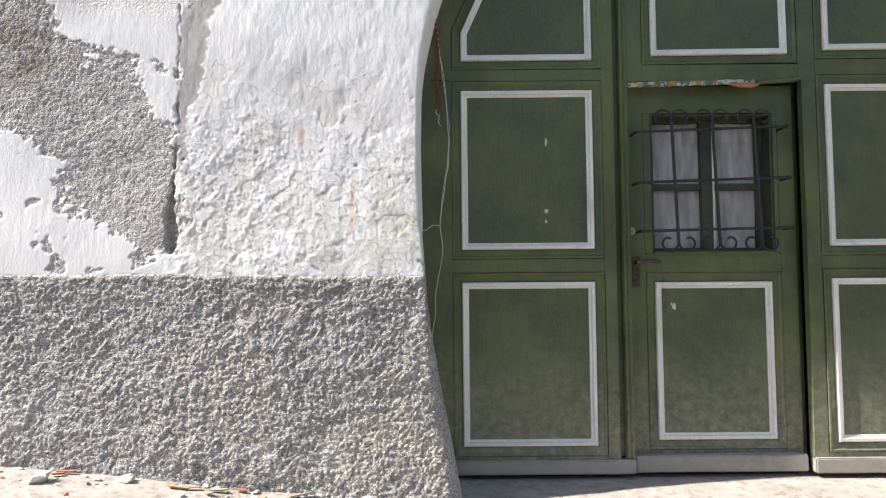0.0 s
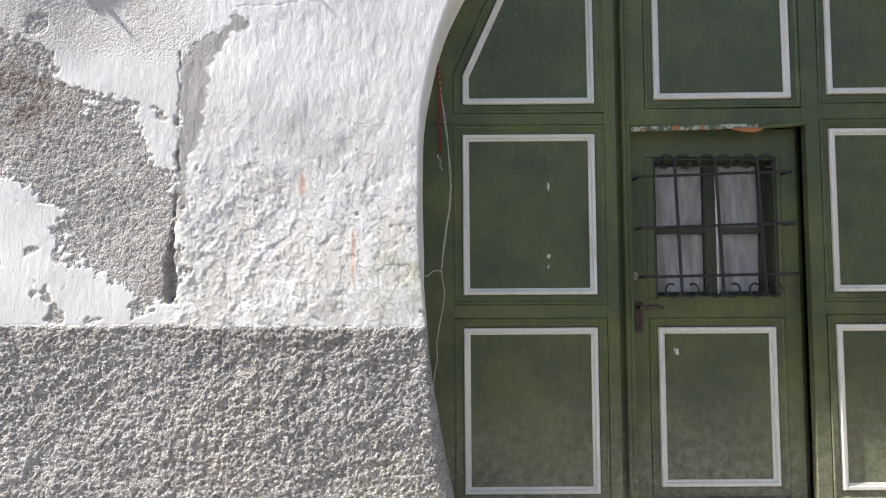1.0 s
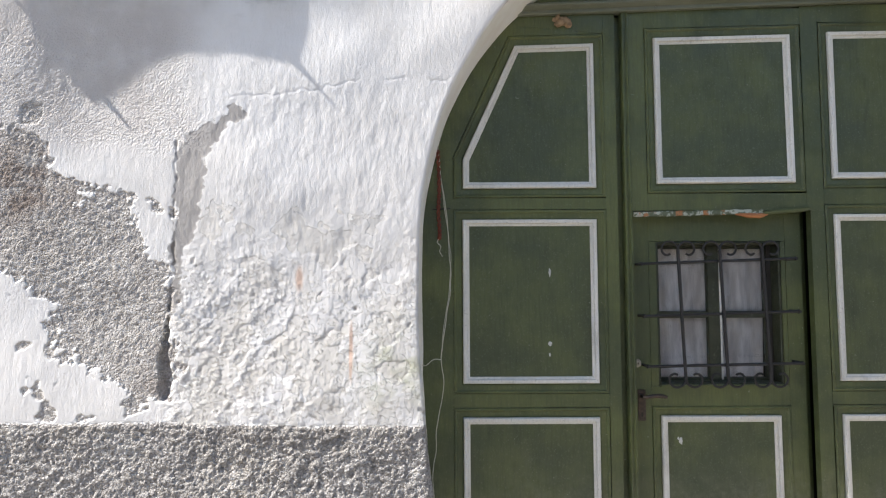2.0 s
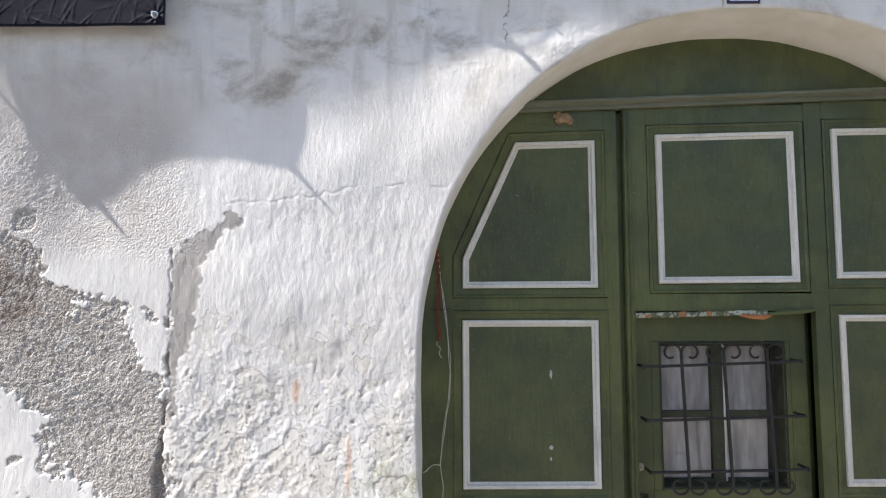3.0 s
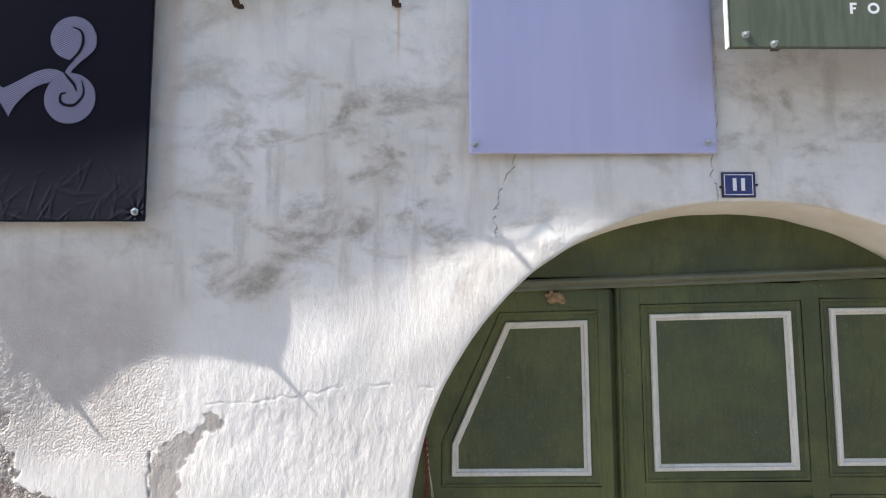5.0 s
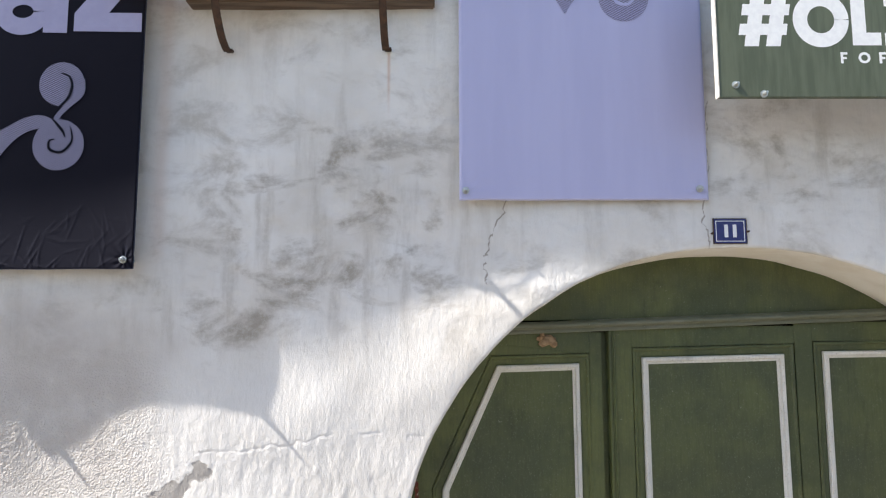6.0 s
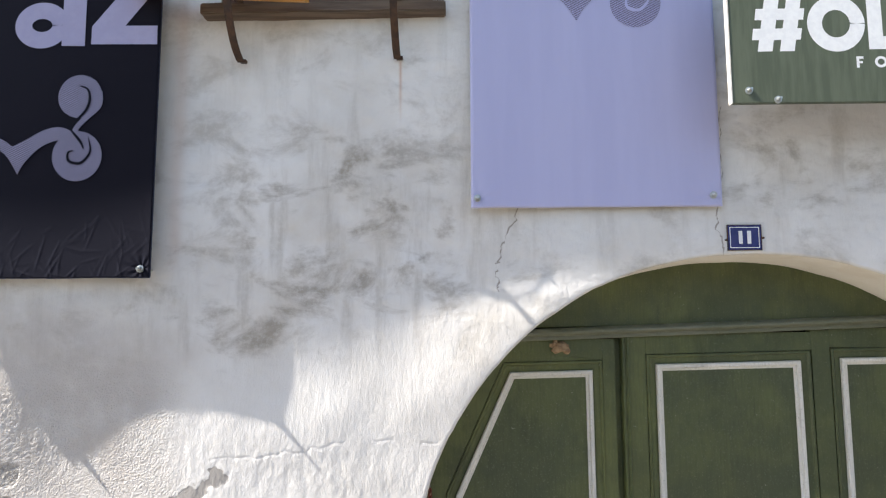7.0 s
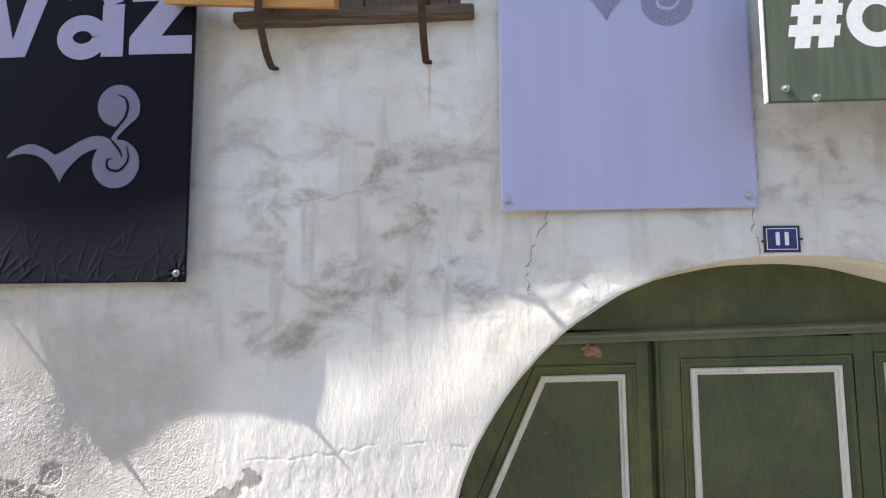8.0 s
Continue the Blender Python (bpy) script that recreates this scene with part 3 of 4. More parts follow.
left = thing("door_1", "closed dark green gate leaf with white-lined panels", "gate leaf", "structure")
UPPER = [(0.100, 2.121), (0.782, 2.123), (0.779, 2.877), (0.371, 2.866), (0.100, 2.272)]
boards(left, [("stile", -0.25, 0.050, 0.02, 2.264), ("stile", 0.829, 0.889, 0.02, 3.03), ("rail", 0.0505, 0.8285, 0.02, 0.092),
              ("rail", 0.0505, 0.8285, 1.020, 1.087), ("rail", 0.0505, 0.8285, 2.013, 2.071)])
rim = inset(UPPER, -0.050)
bm = bmesh.new()
board(bm, [(-0.25, 2.2645), (rim[4][0], 2.2645), rim[4], rim[3], rim[2], (0.8285, rim[2][1]), (0.8285, 3.03), (-0.25, 3.03)], GATE, GATE + 0.045, 0.001)
part("top_board", bm, GREEN, left)
panel(left, rect(0.098, 0.778, 0.142, 0.970))
panel(left, rect(0.098, 0.780, 1.137, 1.963))
panel(left, UPPER)
part("kick_board", block(-0.10, 0.963, GATE - 0.022, GATE + 0.02, 0.006, 0.076, bevel=0.006), KICK, left, "worn grey board along the foot")
part("meeting_rebate", block(0.8895, 0.922, GATE + 0.040, GATE + 0.07, 0.08, 3.03, bevel=0.003), GREEN, left)

right = thing("door_2", "closed dark green gate leaf framing a small door", "gate leaf", "structure")
boards(right, [("stile", 0.958, 0.966, 0.02, 2.004), ("stile", 0.958, 1.040, 2.0045, 3.055), ("stile", 1.868, 1.939, 0.02, 2.0040), ("stile", 1.851, 1.939, 2.0045, 3.07), ("rail", 1.0405, 1.8505, 2.0045, 2.092),
               ("rail", 1.9395, 2.7195, 0.02, 0.102), ("rail", 1.9395, 2.7195, 1.029, 1.094), ("rail", 1.9395, 2.7195, 2.035, 2.116),
               ("rail", 1.9395, 2.7195, 2.985, 3.08), ("stile", 2.720, 3.15, 0.02, 3.08)])
bm = bmesh.new()
part("rail", board(bm, [(1.0405, 2.954), (1.8505, 2.973), (1.8505, 3.06), (1.0405, 3.06)], GATE, GATE + 0.045, 0.0006), GREEN, right)
part("cover_strip", ring(rect(0.922, 0.9575, 0.08, 3.05), [(0.0, GATE + 0.045), (0.0, GATE - 0.004), (0.004, GATE - 0.010), (0.010, GATE - 0.011), (0.0125, GATE - 0.006), (0.017, GATE - 0.006)]), GREEN, right)
panel(right, [(1.091, 2.142), (1.800, 2.147), (1.797, 2.922), (1.090, 2.905)])
panel(right, [(1.990, 2.166), (2.67, 2.17), (2.67, 2.34), (2.40, 2.94), (1.992, 2.934)])
panel(right, rect(1.990, 2.67, 1.144, 1.985))
panel(right, rect(1.992, 2.67, 0.152, 0.979))
part("kick_board", block(1.862, 2.95, GATE - 0.022, GATE + 0.02, 0.002, 0.078, bevel=0.006), KICK, right, "sunlit pale board along the foot")

part("door_stop", block(1.825, 1.890, GATE + 0.112, GATE + 0.12, 0.0, 2.02), GREEN, right)
part("door_stop", block(0.93, 0.985, GATE + 0.090, GATE + 0.12, 0.0, 2.02), GREEN, right)
wicket = thing("door_3", "closed small green door with a grilled window", "door", "structure")
WY = GATE + 0.06
boards(wicket, [("stile", 0.968, 1.0555, 0.01, 1.995), ("stile", 1.762, 1.844, 0.01, 1.995), ("rail", 1.056, 1.7615, 0.01, 0.105),
                ("rail", 1.056, 1.7615, 1.014, 1.113), ("rail", 1.056, 1.7615, 1.852, 1.995),
                ("window_casing", 1.057, 1.095, 1.115, 1.850), ("window_casing", 1.738, 1.760, 1.115, 1.850)], WY)
panel(wicket, rect(1.105, 1.713, 0.155, 0.965), WY)
part("kick_board", block(0.968, 1.842, WY - 0.050, WY + 0.02, 0.004, 0.088, bevel=0.006), KICK, wicket, "worn grey board along the foot")
transom = thing("trim_transom", "green transom beam and arched board over the gate", "transom", "structure")
bm = bmesh.new()
ends = [[bm.verts.new((x, GATE + y, 3.028 + z + 0.037 * (x - 0.474))) for y, z in ((0.03, -0.008), (-0.022, -0.008), (-0.026, -0.004), (-0.026, 0.012), (-0.052, 0.018), (-0.060, 0.024), (-0.060, 0.032), (-0.052, 0.040), (-0.006, 0.050), (0.03, 0.050))] for x in (-0.2, 3.1)]
for k in range(9):
    bm.faces.new((ends[0][k], ends[1][k], ends[1][k + 1], ends[0][k + 1]))
part("beam", bm, TRANSOM, transom, "dusty rounded green beam")
bm = bmesh.new()
board(bm, [(-0.2, 3.08), (3.1, 3.11), (3.1, 3.5), (-0.2, 3.5)], GATE - 0.006, GATE + 0.04)
part("tympanum_board", bm, GREEN, transom)
lintel = thing("trim_lintel", "peeling weathered drip strip over the small door", "lintel", "structure")
bm = block(0.965, 1.62, GATE - 0.016, GATE - 0.002, 1.978, 2.003, bevel=0.003)
bmesh.ops.subdivide_edges(bm, edges=[e for e in bm.edges if abs(e.verts[0].co.x - e.verts[1].co.x) > 0.3], cuts=50)
for v in bm.verts:
    v.co.z += 0.012 * (v.co.x - 1.3) / 0.6 + 0.006 * noise.noise(Vector((v.co.x * 22, 0, v.co.z * 9)))
part("strip", bm, PEELED, lintel)
part("broken_end", tube([(1.60, GATE - 0.01, 1.985), (1.70, GATE - 0.012, 1.997), (1.80, GATE - 0.014, 2.004), (1.853, GATE - 0.012, 2.012)], 0.012, 6, True, [0.006, 0.013, 0.014, 0.012]), GREEN, lintel)
part("splinter", tube([(1.48, GATE - 0.012, 1.984), (1.54, GATE - 0.020, 1.976), (1.60, GATE - 0.018, 1.974), (1.645, GATE - 0.010, 1.982)], 0.01, 6, True, [0.004, 0.012, 0.013, 0.003]), RAW_WOOD, lintel, "split raw orange wood")


# ---- the small door's window, grille and lock ----
GLASS = Mat("window_glass", 0.03)
GLASS.bsdf.inputs["Transmission Weight"].default_value = 1.0
GLASS = GLASS.done((0.95, 0.96, 0.95))
CURTAIN = simple("white_net_curtain", (0.72, 0.69, 0.69), (0.50, 0.475, 0.475), 9, 0.9, 0, 0.3, (3, 1, 0.7))
BRASS = simple("dull_nickel_lock", (0.48, 0.45, 0.38), (0.33, 0.31, 0.27), 60, 0.4, 0.8)
HANDLE = simple("tarnished_handle", (0.055, 0.045, 0.04), (0.10, 0.075, 0.06), 50, 0.45, 0.7)
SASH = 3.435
# gate green darkened by about half: the recess's deep shade put into the colour
SASH_SHADED_GREEN = paint("shaded_sash_green", (0.026, 0.032, 0.017), (0.045, 0.05, 0.026), (0.08, 0.08, 0.06), 0.55)

window = thing("window_1", "small four-pane window with white curtain in the door", "window", "structure")
part("frame", ring(rect(1.096, 1.737, 1.116, 1.849), [(0.0, WY + 0.004), (0.006, WY + 0.0), (0.012, WY + 0.006), (0.014, SASH + 0.004), (0.028, SASH), (0.030, SASH + 0.03)]), SASH_SHADED_GREEN, window)
# solid dark strip added for the deep shade at the right jamb
part("shadow_gap", block(1.7005, 1.722, SASH - 0.010, SASH + 0.03, 1.132, 1.834), DARK, window, "dark strip standing for the shaded jamb beside the sash")
part("stile", block(1.689, 1.700, SASH - 0.002, SASH + 0.03, 1.132, 1.834, bevel=0.003), SASH_SHADED_GREEN, window)
part("mullion", block(1.388, 1.450, SASH - 0.006, SASH + 0.03, 1.132, 1.834, bevel=0.004), SASH_SHADED_GREEN, window)
part("glazing_bar", block(1.126, 1.387, SASH - 0.003, SASH + 0.03, 1.455, 1.490, bevel=0.003), SASH_SHADED_GREEN, window)
part("glazing_bar", block(1.451, 1.689, SASH - 0.003, SASH + 0.03, 1.455, 1.490, bevel=0.003), SASH_SHADED_GREEN, window)
part("putty_edge", block(1.4505, 1.459, SASH - 0.009, SASH + 0.01, 1.135, 1.83, bevel=0.002), LINE, window, "pale edge of the mullion")
for x0, x1 in ((1.128, 1.386), (1.461, 1.688)):
    for z0, z1 in ((1.133, 1.454), (1.491, 1.832)):
        pane = part("pane", block(x0, x1, SASH + 0.014, SASH + 0.017, z0, z1), GLASS, window)
        pane.visible_shadow = False
part("sill", block(1.100, 1.733, WY - 0.012, WY + 0.05, 1.108, 1.122, bevel=0.003), GREEN, window)


def curtain(x0, x1, seed, drop):
    bm = bmesh.new()
    cols, rows = 60, 24
    grid = []
    for i in range(cols + 1):
        u = i / cols
        x = x0 + (x1 - x0) * u
        col = []
        for k in range(rows + 1):
            z = 1.90 - (1.90 - drop) * k / rows
            fold = 0.012 * math.sin(u * 21 + seed + 0.6 * math.sin(z * 5)) + 0.006 * noise.noise(Vector((u * 7, z * 3, seed)))
            col.append(bm.verts.new((x, 3.475 + fold, z)))
        grid.append(col)
    for a, b in zip(grid, grid[1:]):
        for k in range(rows):
            bm.faces.new((a[k], b[k], b[k + 1], a[k + 1]))
    ob = whole("curtain", bm, CURTAIN, "white net curtain behind the small window", "curtain")
    solid = ob.modifiers.new("cloth", "SOLIDIFY")
    solid.thickness = 0.002
    ob.data.shade_smooth()


curtain(1.09, 1.692, 1.0, 1.10)

grille = thing("window_grille", "dark wrought-iron scroll grille before the small window", "grille")
BY = 3.255
for (xa, za), (xb, zb) in (((0.992, 1.733), (1.765, 1.757)), ((1.0, 1.472), (1.772, 1.493)), ((1.012, 1.224), (1.78, 1.237))):
    bar = part("cross_bar", tube([(xa, WY - 0.002, za), (xa, BY + 0.012, za), (xa + 0.006, BY, za), (xb - 0.006, BY, zb), (xb, BY + 0.012, zb), (xb, WY - 0.002, zb)], 0.0072, 8), IRON, grille)
    for px, pz in ((xa, za), (xb, zb)):
        part("stud", tube([(px, BY - 0.010, pz), (px, BY + 0.006, pz)], 0.011, 10, True, [0.007, 0.011]), IRON, bar)


def scroll(x, z, side, up):
    """A bar's end that rolls over to one side."""
    pts = []
    for k in range(19):
        a = k / 18 * 1.62 * math.pi
        r = 0.046 * (1 - 0.36 * k / 18 - 0.26 * max(0, k - 11) / 7)
        pts.append((x + side * (0.046 - r * math.cos(a)), BY - 0.008, z + up * r * math.sin(a) * 1.05))
    return tube(pts, 0.0058, 6)


for low, high in ((1.194, 1.172), (1.404, 1.380), (1.616, 1.592)):
    part("upright_bar", tube([(low, BY - 0.008, 1.165), (high, BY - 0.008, 1.80)], 0.0085, 8), IRON, grille)
    for side in (-1, 1):
        part("top_scroll", scroll(high, 1.80, side, 1), IRON, grille)
        part("foot_scroll", scroll(low, 1.165, side, -1), IRON, grille)

lock = part("door_handle", block(0.984, 1.024, WY - 0.008, WY + 0.002, 0.942, 1.098, bevel=0.003), HANDLE, wicket, "tarnished lever handle on a keyhole plate")
part("lever", tube([(1.004, WY - 0.004, 1.066), (1.004, WY - 0.045, 1.066), (1.016, WY - 0.052, 1.067), (1.05, WY - 0.054, 1.073), (1.085, WY - 0.052, 1.073), (1.118, WY - 0.046, 1.066)],
                   0.01, 10, True, [0.010, 0.009, 0.010, 0.010, 0.012, 0.008]), HANDLE, lock)
part("keyhole", block(0.999, 1.008, WY - 0.0095, WY - 0.0075, 0.962, 0.985, bevel=0.001), DARK, lock)
knob = part("cylinder_lock", tube([(0.985, WY - 0.012, 1.231), (0.985, WY + 0.0, 1.231)], 0.021, 20, True, [0.019, 0.022]), BRASS, wicket, "round nickel cylinder lock")
part("cylinder", tube([(0.985, WY - 0.020, 1.231), (0.985, WY - 0.010, 1.231)], 0.010, 14), BRASS, knob)
part("keyhole", block(0.983, 0.987, WY - 0.0215, WY - 0.019, 1.226, 1.236), DARK, knob)

# ---- things hanging on the gate ----
RED = simple("red_brown_rope", (0.13, 0.035, 0.022), (0.22, 0.065, 0.04), 90, 0.9, 0, 0.6)
STRING = simple("pale_string", (0.42, 0.41, 0.33), (0.54, 0.53, 0.45), 60, 0.9)
STEEL = simple("grey_nail", (0.25, 0.24, 0.22), (0.36, 0.34, 0.31), 40, 0.45, 0.8)
DRY = simple("dry_brown_leaf", (0.38, 0.26, 0.15), (0.20, 0.125, 0.07), 40, 0.8, 0, 0.5)


def bent(points, steps=7, wave=0.0, seed=1):
    """Points along a smooth line through the given ones, a little shaken."""
    pts, made = [Vector(p) for p in points], []
    for i in range(len(pts) - 1):
        p0, p1, p2, p3 = pts[max(i - 1, 0)], pts[i], pts[i + 1], pts[min(i + 2, len(pts) - 1)]
        for k in range(steps):
            t = k / steps
            p = 0.5 * (2 * p1 + (p2 - p0) * t + (2 * p0 - 5 * p1 + 4 * p2 - p3) * t * t + (3 * p1 - p0 - 3 * p2 + p3) * t ** 3)
            made.append(p + wave * noise.noise_vector(p * 14 + Vector((seed, seed, 0))))
    return made + [pts[-1]]


rope = thing("hanging_rope", "frayed red-brown rope hanging from a nail", "rope")
for k in range(2):
    strand = bent([(-0.026, 3.272, 2.315), (-0.022, 3.276, 2.22), (-0.020, 3.278, 2.10), (-0.024, 3.278, 2.0), (-0.018, 3.280, 1.90), (-0.020, 3.280, 1.86)], 12)
    strand = [p + Vector((0.006 * math.sin(i * 0.9 + k * math.pi), 0.005 * math.cos(i * 0.9 + k * math.pi) - 0.006, 0)) for i, p in enumerate(strand)]
    part("strand", tube(strand, 0.005, 6), RED, rope)
part("frayed_end", tube(bent([(-0.020, 3.276, 1.87), (-0.030, 3.27, 1.845), (-0.012, 3.27, 1.825), (-0.018, 3.274, 1.80), (-0.004, 3.276, 1.775)], 6), 0.0022, 5), STRING, rope)
part("nail", tube([(-0.026, 3.25, 2.326), (-0.026, 3.292, 2.322)], 0.004, 8), STEEL, rope)
part("cross_nail", tube([(-0.055, 3.276, 2.012), (0.035, 3.284, 2.018)], 0.003, 6), IRON, rope)
wire = thing("hanging_string", "thin pale string dangling down the gate", "string")
part("strand", tube(bent([(-0.024, 3.268, 2.31), (-0.010, 3.27, 2.17), (0.018, 3.272, 1.98), (0.030, 3.276, 1.80), (0.036, 3.276, 1.62), (0.012, 3.276, 1.46), (-0.008, 3.274, 1.30), (-0.014, 3.274, 1.255),
                          (0.0, 3.274, 1.14), (-0.022, 3.274, 1.0), (-0.038, 3.274, 0.90), (-0.040, 3.274, 0.80), (-0.055, 3.274, 0.70), (-0.045, 3.274, 0.56)], 8, 0.004, 2), 0.0022, 5), STRING, wire)
part("strand", tube(bent([(-0.010, 3.268, 2.17), (0.010, 3.27, 1.99), (0.036, 3.274, 1.80), (0.030, 3.274, 1.62), (0.004, 3.274, 1.44), (-0.014, 3.272, 1.262)], 8, 0.005, 5), 0.0016, 5), STRING, wire)
part("side_strand", tube(bent([(-0.014, 3.272, 1.258), (-0.05, 3.262, 1.262), (-0.085, 3.245, 1.236), (-0.11, 3.22, 1.24)], 8, 0.004, 8), 0.0022, 5), STRING, wire)
leaf = thing("dry_leaf", "curled dry brown leaf caught on the gate", "leaf")
for k, (dx, dz, r) in enumerate(((0, 0, 0.034), (0.026, -0.012, 0.026), (-0.024, 0.014, 0.022))):
    bm = lump(k + 3, r, (1.0, 0.45, 0.85), 0.9)
    bmesh.ops.translate(bm, verts=bm.verts, vec=(0.621 + dx, GATE - 0.008, 2.992 + dz))
    part("blade", bm, DRY, leaf)
CHIP = simple("chipped_paint_filler", (0.55, 0.55, 0.52), (0.42, 0.43, 0.40), 60, 0.8)
for px, pz, w, h, y, owner in ((0.539, 1.693, 0.006, 0.020, GATE, left), (0.536, 1.334, 0.010, 0.011, GATE, left), (0.534, 1.28, 0.005, 0.009, GATE, left), (1.203, 0.838, 0.009, 0.016, WY, wicket),
                               (1.19, 0.85, 0.005, 0.008, WY, wicket)):
    bm = lump(px * 9, 1.0, (w, 0.002, h), 0.5)
    bmesh.ops.translate(bm, verts=bm.verts, vec=(px, y + 0.0125, pz))
    part("paint_chip", bm, CHIP, owner, "small pale chip in the paint")

# ---- banners and signs on the wall ----
BLACK = Mat("black_banner_cloth", 0.6)
BLACK.bsdf.inputs["Specular IOR Level"].default_value = 0.04
BLACK.bsdf.inputs["Sheen Weight"].default_value = 1.0
BLACK.bsdf.inputs["Sheen Roughness"].default_value = 0.36
BLACK.bsdf.inputs["Sheen Tint"].default_value = (0.58, 0.66, 1.0, 1)
crease = BLACK.noise(9, 3, 0.5, (1.0, 1, 0.5), 1.2)
BLACK = BLACK.done(BLACK.mix(BLACK.noise(4, 3), (0.0052, 0.0048, 0.009), (0.0064, 0.006, 0.011)), BLACK.bump(crease, 0.12, 0.004))
LILAC = simple("lilac_banner_cloth", (0.42, 0.43, 0.665), (0.445, 0.455, 0.69), 3, 0.5, 0, 0.12, (2.5, 1, 0.3))
SIGN = simple("green_sign_board", (0.070, 0.088, 0.056), (0.10, 0.12, 0.08), 30, 0.55, 0, 0.1, (1, 1, 0.1))
EDGE = simple("white_board_edge", (0.74, 0.73, 0.69), (0.60, 0.58, 0.53), 30, 0.7)
LETTER = simple("white_lettering", (0.78, 0.80, 0.82), (0.72, 0.74, 0.77), 40, 0.5)
ZINC = simple("zinc_bolt", (0.55, 0.57, 0.55), (0.40, 0.42, 0.42), 60, 0.35, 0.85)


def striped(name, ink, ground):
    """Fine slanting lines, as the emblem is printed."""
    m = Mat(name, 0.5)
    n = m.tree.nodes.new("ShaderNodeTexWave")
    n.wave_type, n.bands_direction = "BANDS", "X"
    turn = m.tree.nodes.new("ShaderNodeMapping")
    turn.inputs["Rotation"].default_value = (0, radians(66), 0)
    m.put(turn.inputs["Vector"], m.where)
    m.put(n.inputs["Vector"], turn.outputs["Vector"])
    n.inputs["Scale"].default_value = 40
    return m.done(m.mix(m.ramp(n.outputs["Fac"], 0.35, 0.45), ground, ink))


STRIPE_PALE = striped("lilac_striped_print", (0.24, 0.23, 0.37), (0.03, 0.028, 0.05))
STRIPE_GREY = striped("grey_striped_print", (0.13, 0.125, 0.19), (0.385, 0.375, 0.62))
LILAC_INK = simple("lilac_print", (0.31, 0.30, 0.47), (0.33, 0.32, 0.49), 20, 0.5)


def sagging(x, z, x0, x1, z0, sag):
    """How far a cloth hangs in towards the wall between its bolts."""
    across = max(0.0, math.sin(math.pi * min(1, max(0, (x - x0) / (x1 - x0))))) ** 0.7
    d = sag * across * math.exp(-((z - z0) / 0.62) ** 2)
    return d + sag * max(0.0, math.sin(math.pi * min(1, max(0, (z - z0) / 0.85)))) * math.exp(-((x - x0) / 0.22) ** 2)


def cloth(x0, x1, z0, z1, y, seed, creases, sag=0.0, fine=130):
    """Stretched cloth over a frame, its lower part creased, its hems turned back."""
    bm = bmesh.new()
    nx, nz = fine, 150
    grid = []
    rng = random.Random(seed)
    folds = [(rng.uniform(x0, x1), z0 + rng.uniform(0, 0.30) ** 1.2, rng.uniform(-0.9, 0.9) + (math.pi / 2 if rng.random() < 0.75 else 0), rng.uniform(0.03, 0.11), rng.uniform(0.3, 0.9)) for _ in range(creases)]
    for i in range(nx + 1):
        col = []
        for k in range(nz + 1):
            x, z = x0 + (x1 - x0) * i / nx, z0 + (z1 - z0) * (k / nz) ** 1.7
            d = 0.0012 * noise.noise(Vector((x * 3, z * 1.2, seed)))
            for fx, fz, a, long, amp in folds:
                u = (x - fx) * math.cos(a) + (z - fz) * math.sin(a)
                v = -(x - fx) * math.sin(a) + (z - fz) * math.cos(a)
                if abs(u) < long and abs(v) < 0.02:
                    d -= 0.0013 * amp * (1 - (u / long) ** 2) * math.exp(-(v / 0.0045) ** 2)
            for bx in (x0 + 0.035, x1 - 0.038):                    # pull towards the corner bolts
                r = math.hypot(x - bx, z - z0 - 0.042)
                d += 0.004 * math.exp(-(r / 0.03) ** 2) + 0.002 * math.sin(9 * math.atan2(z - z0 - 0.042, x - bx)) * math.exp(-r / 0.06)
            d += sagging(x, z, x0, x1, z0, sag)
            rim = min(x - x0, x1 - x, z - z0)
            d += 0.006 * max(0, 1 - rim / 0.006) ** 2
            wave = 0.0022 * noise.noise(Vector((x * 5, 0, seed))) * max(0, 1 - (z - z0) / 0.05)
            col.append(bm.verts.new((x, y + d, z + wave)))
        grid.append(col)
    for a, b in zip(grid, grid[1:]):
        for k in range(nz):
            bm.faces.new((a[k], b[k], b[k + 1], a[k + 1]))
    hem = bmesh.ops.extrude_edge_only(bm, edges=[e for e in bm.edges if e.is_boundary])["geom"]
    bmesh.ops.translate(bm, verts=[g for g in hem if isinstance(g, bmesh.types.BMVert)], vec=(0, 0.010, 0))
    return bm


def bolt(parent, x, y, z):
    b = part("bolt", tube([(x, y + 0.004, z), (x, y - 0.004, z), (x, y - 0.0045, z)], 0.014, 16, True, [0.0165, 0.0165, 0.0145]), ZINC, parent, "zinc bolt with a washer")
    part("bolt_head", tube([(x, y - 0.004, z), (x, y - 0.010, z), (x, y - 0.016, z), (x, y - 0.019, z)], 0.01, 12, True, [0.0105, 0.0105, 0.0085, 0.003]), ZINC, b)
    part("threaded_end", tube([(x, y - 0.018, z), (x, y - 0.030, z)], 0.006, 8), ZINC, b)


def ribbon(points, widths, y):
    """A flat band of changing width in a plane of constant y."""
    bm = bmesh.new()
    pts = [Vector((p[0], p[1])) for p in points]
    prev = None
    for i, p in enumerate(pts):
        t = (pts[min(i + 1, len(pts) - 1)] - pts[max(i - 1, 0)]).normalized()
        w = widths[i] / 2
        pair = [bm.verts.new((p.x - t.y * s * w, y, p.y + t.x * s * w)) for s in (1, -1)]
        if prev:
            bm.faces.new((prev[0], prev[1], pair[1], pair[0]))
        prev = pair
    return bm


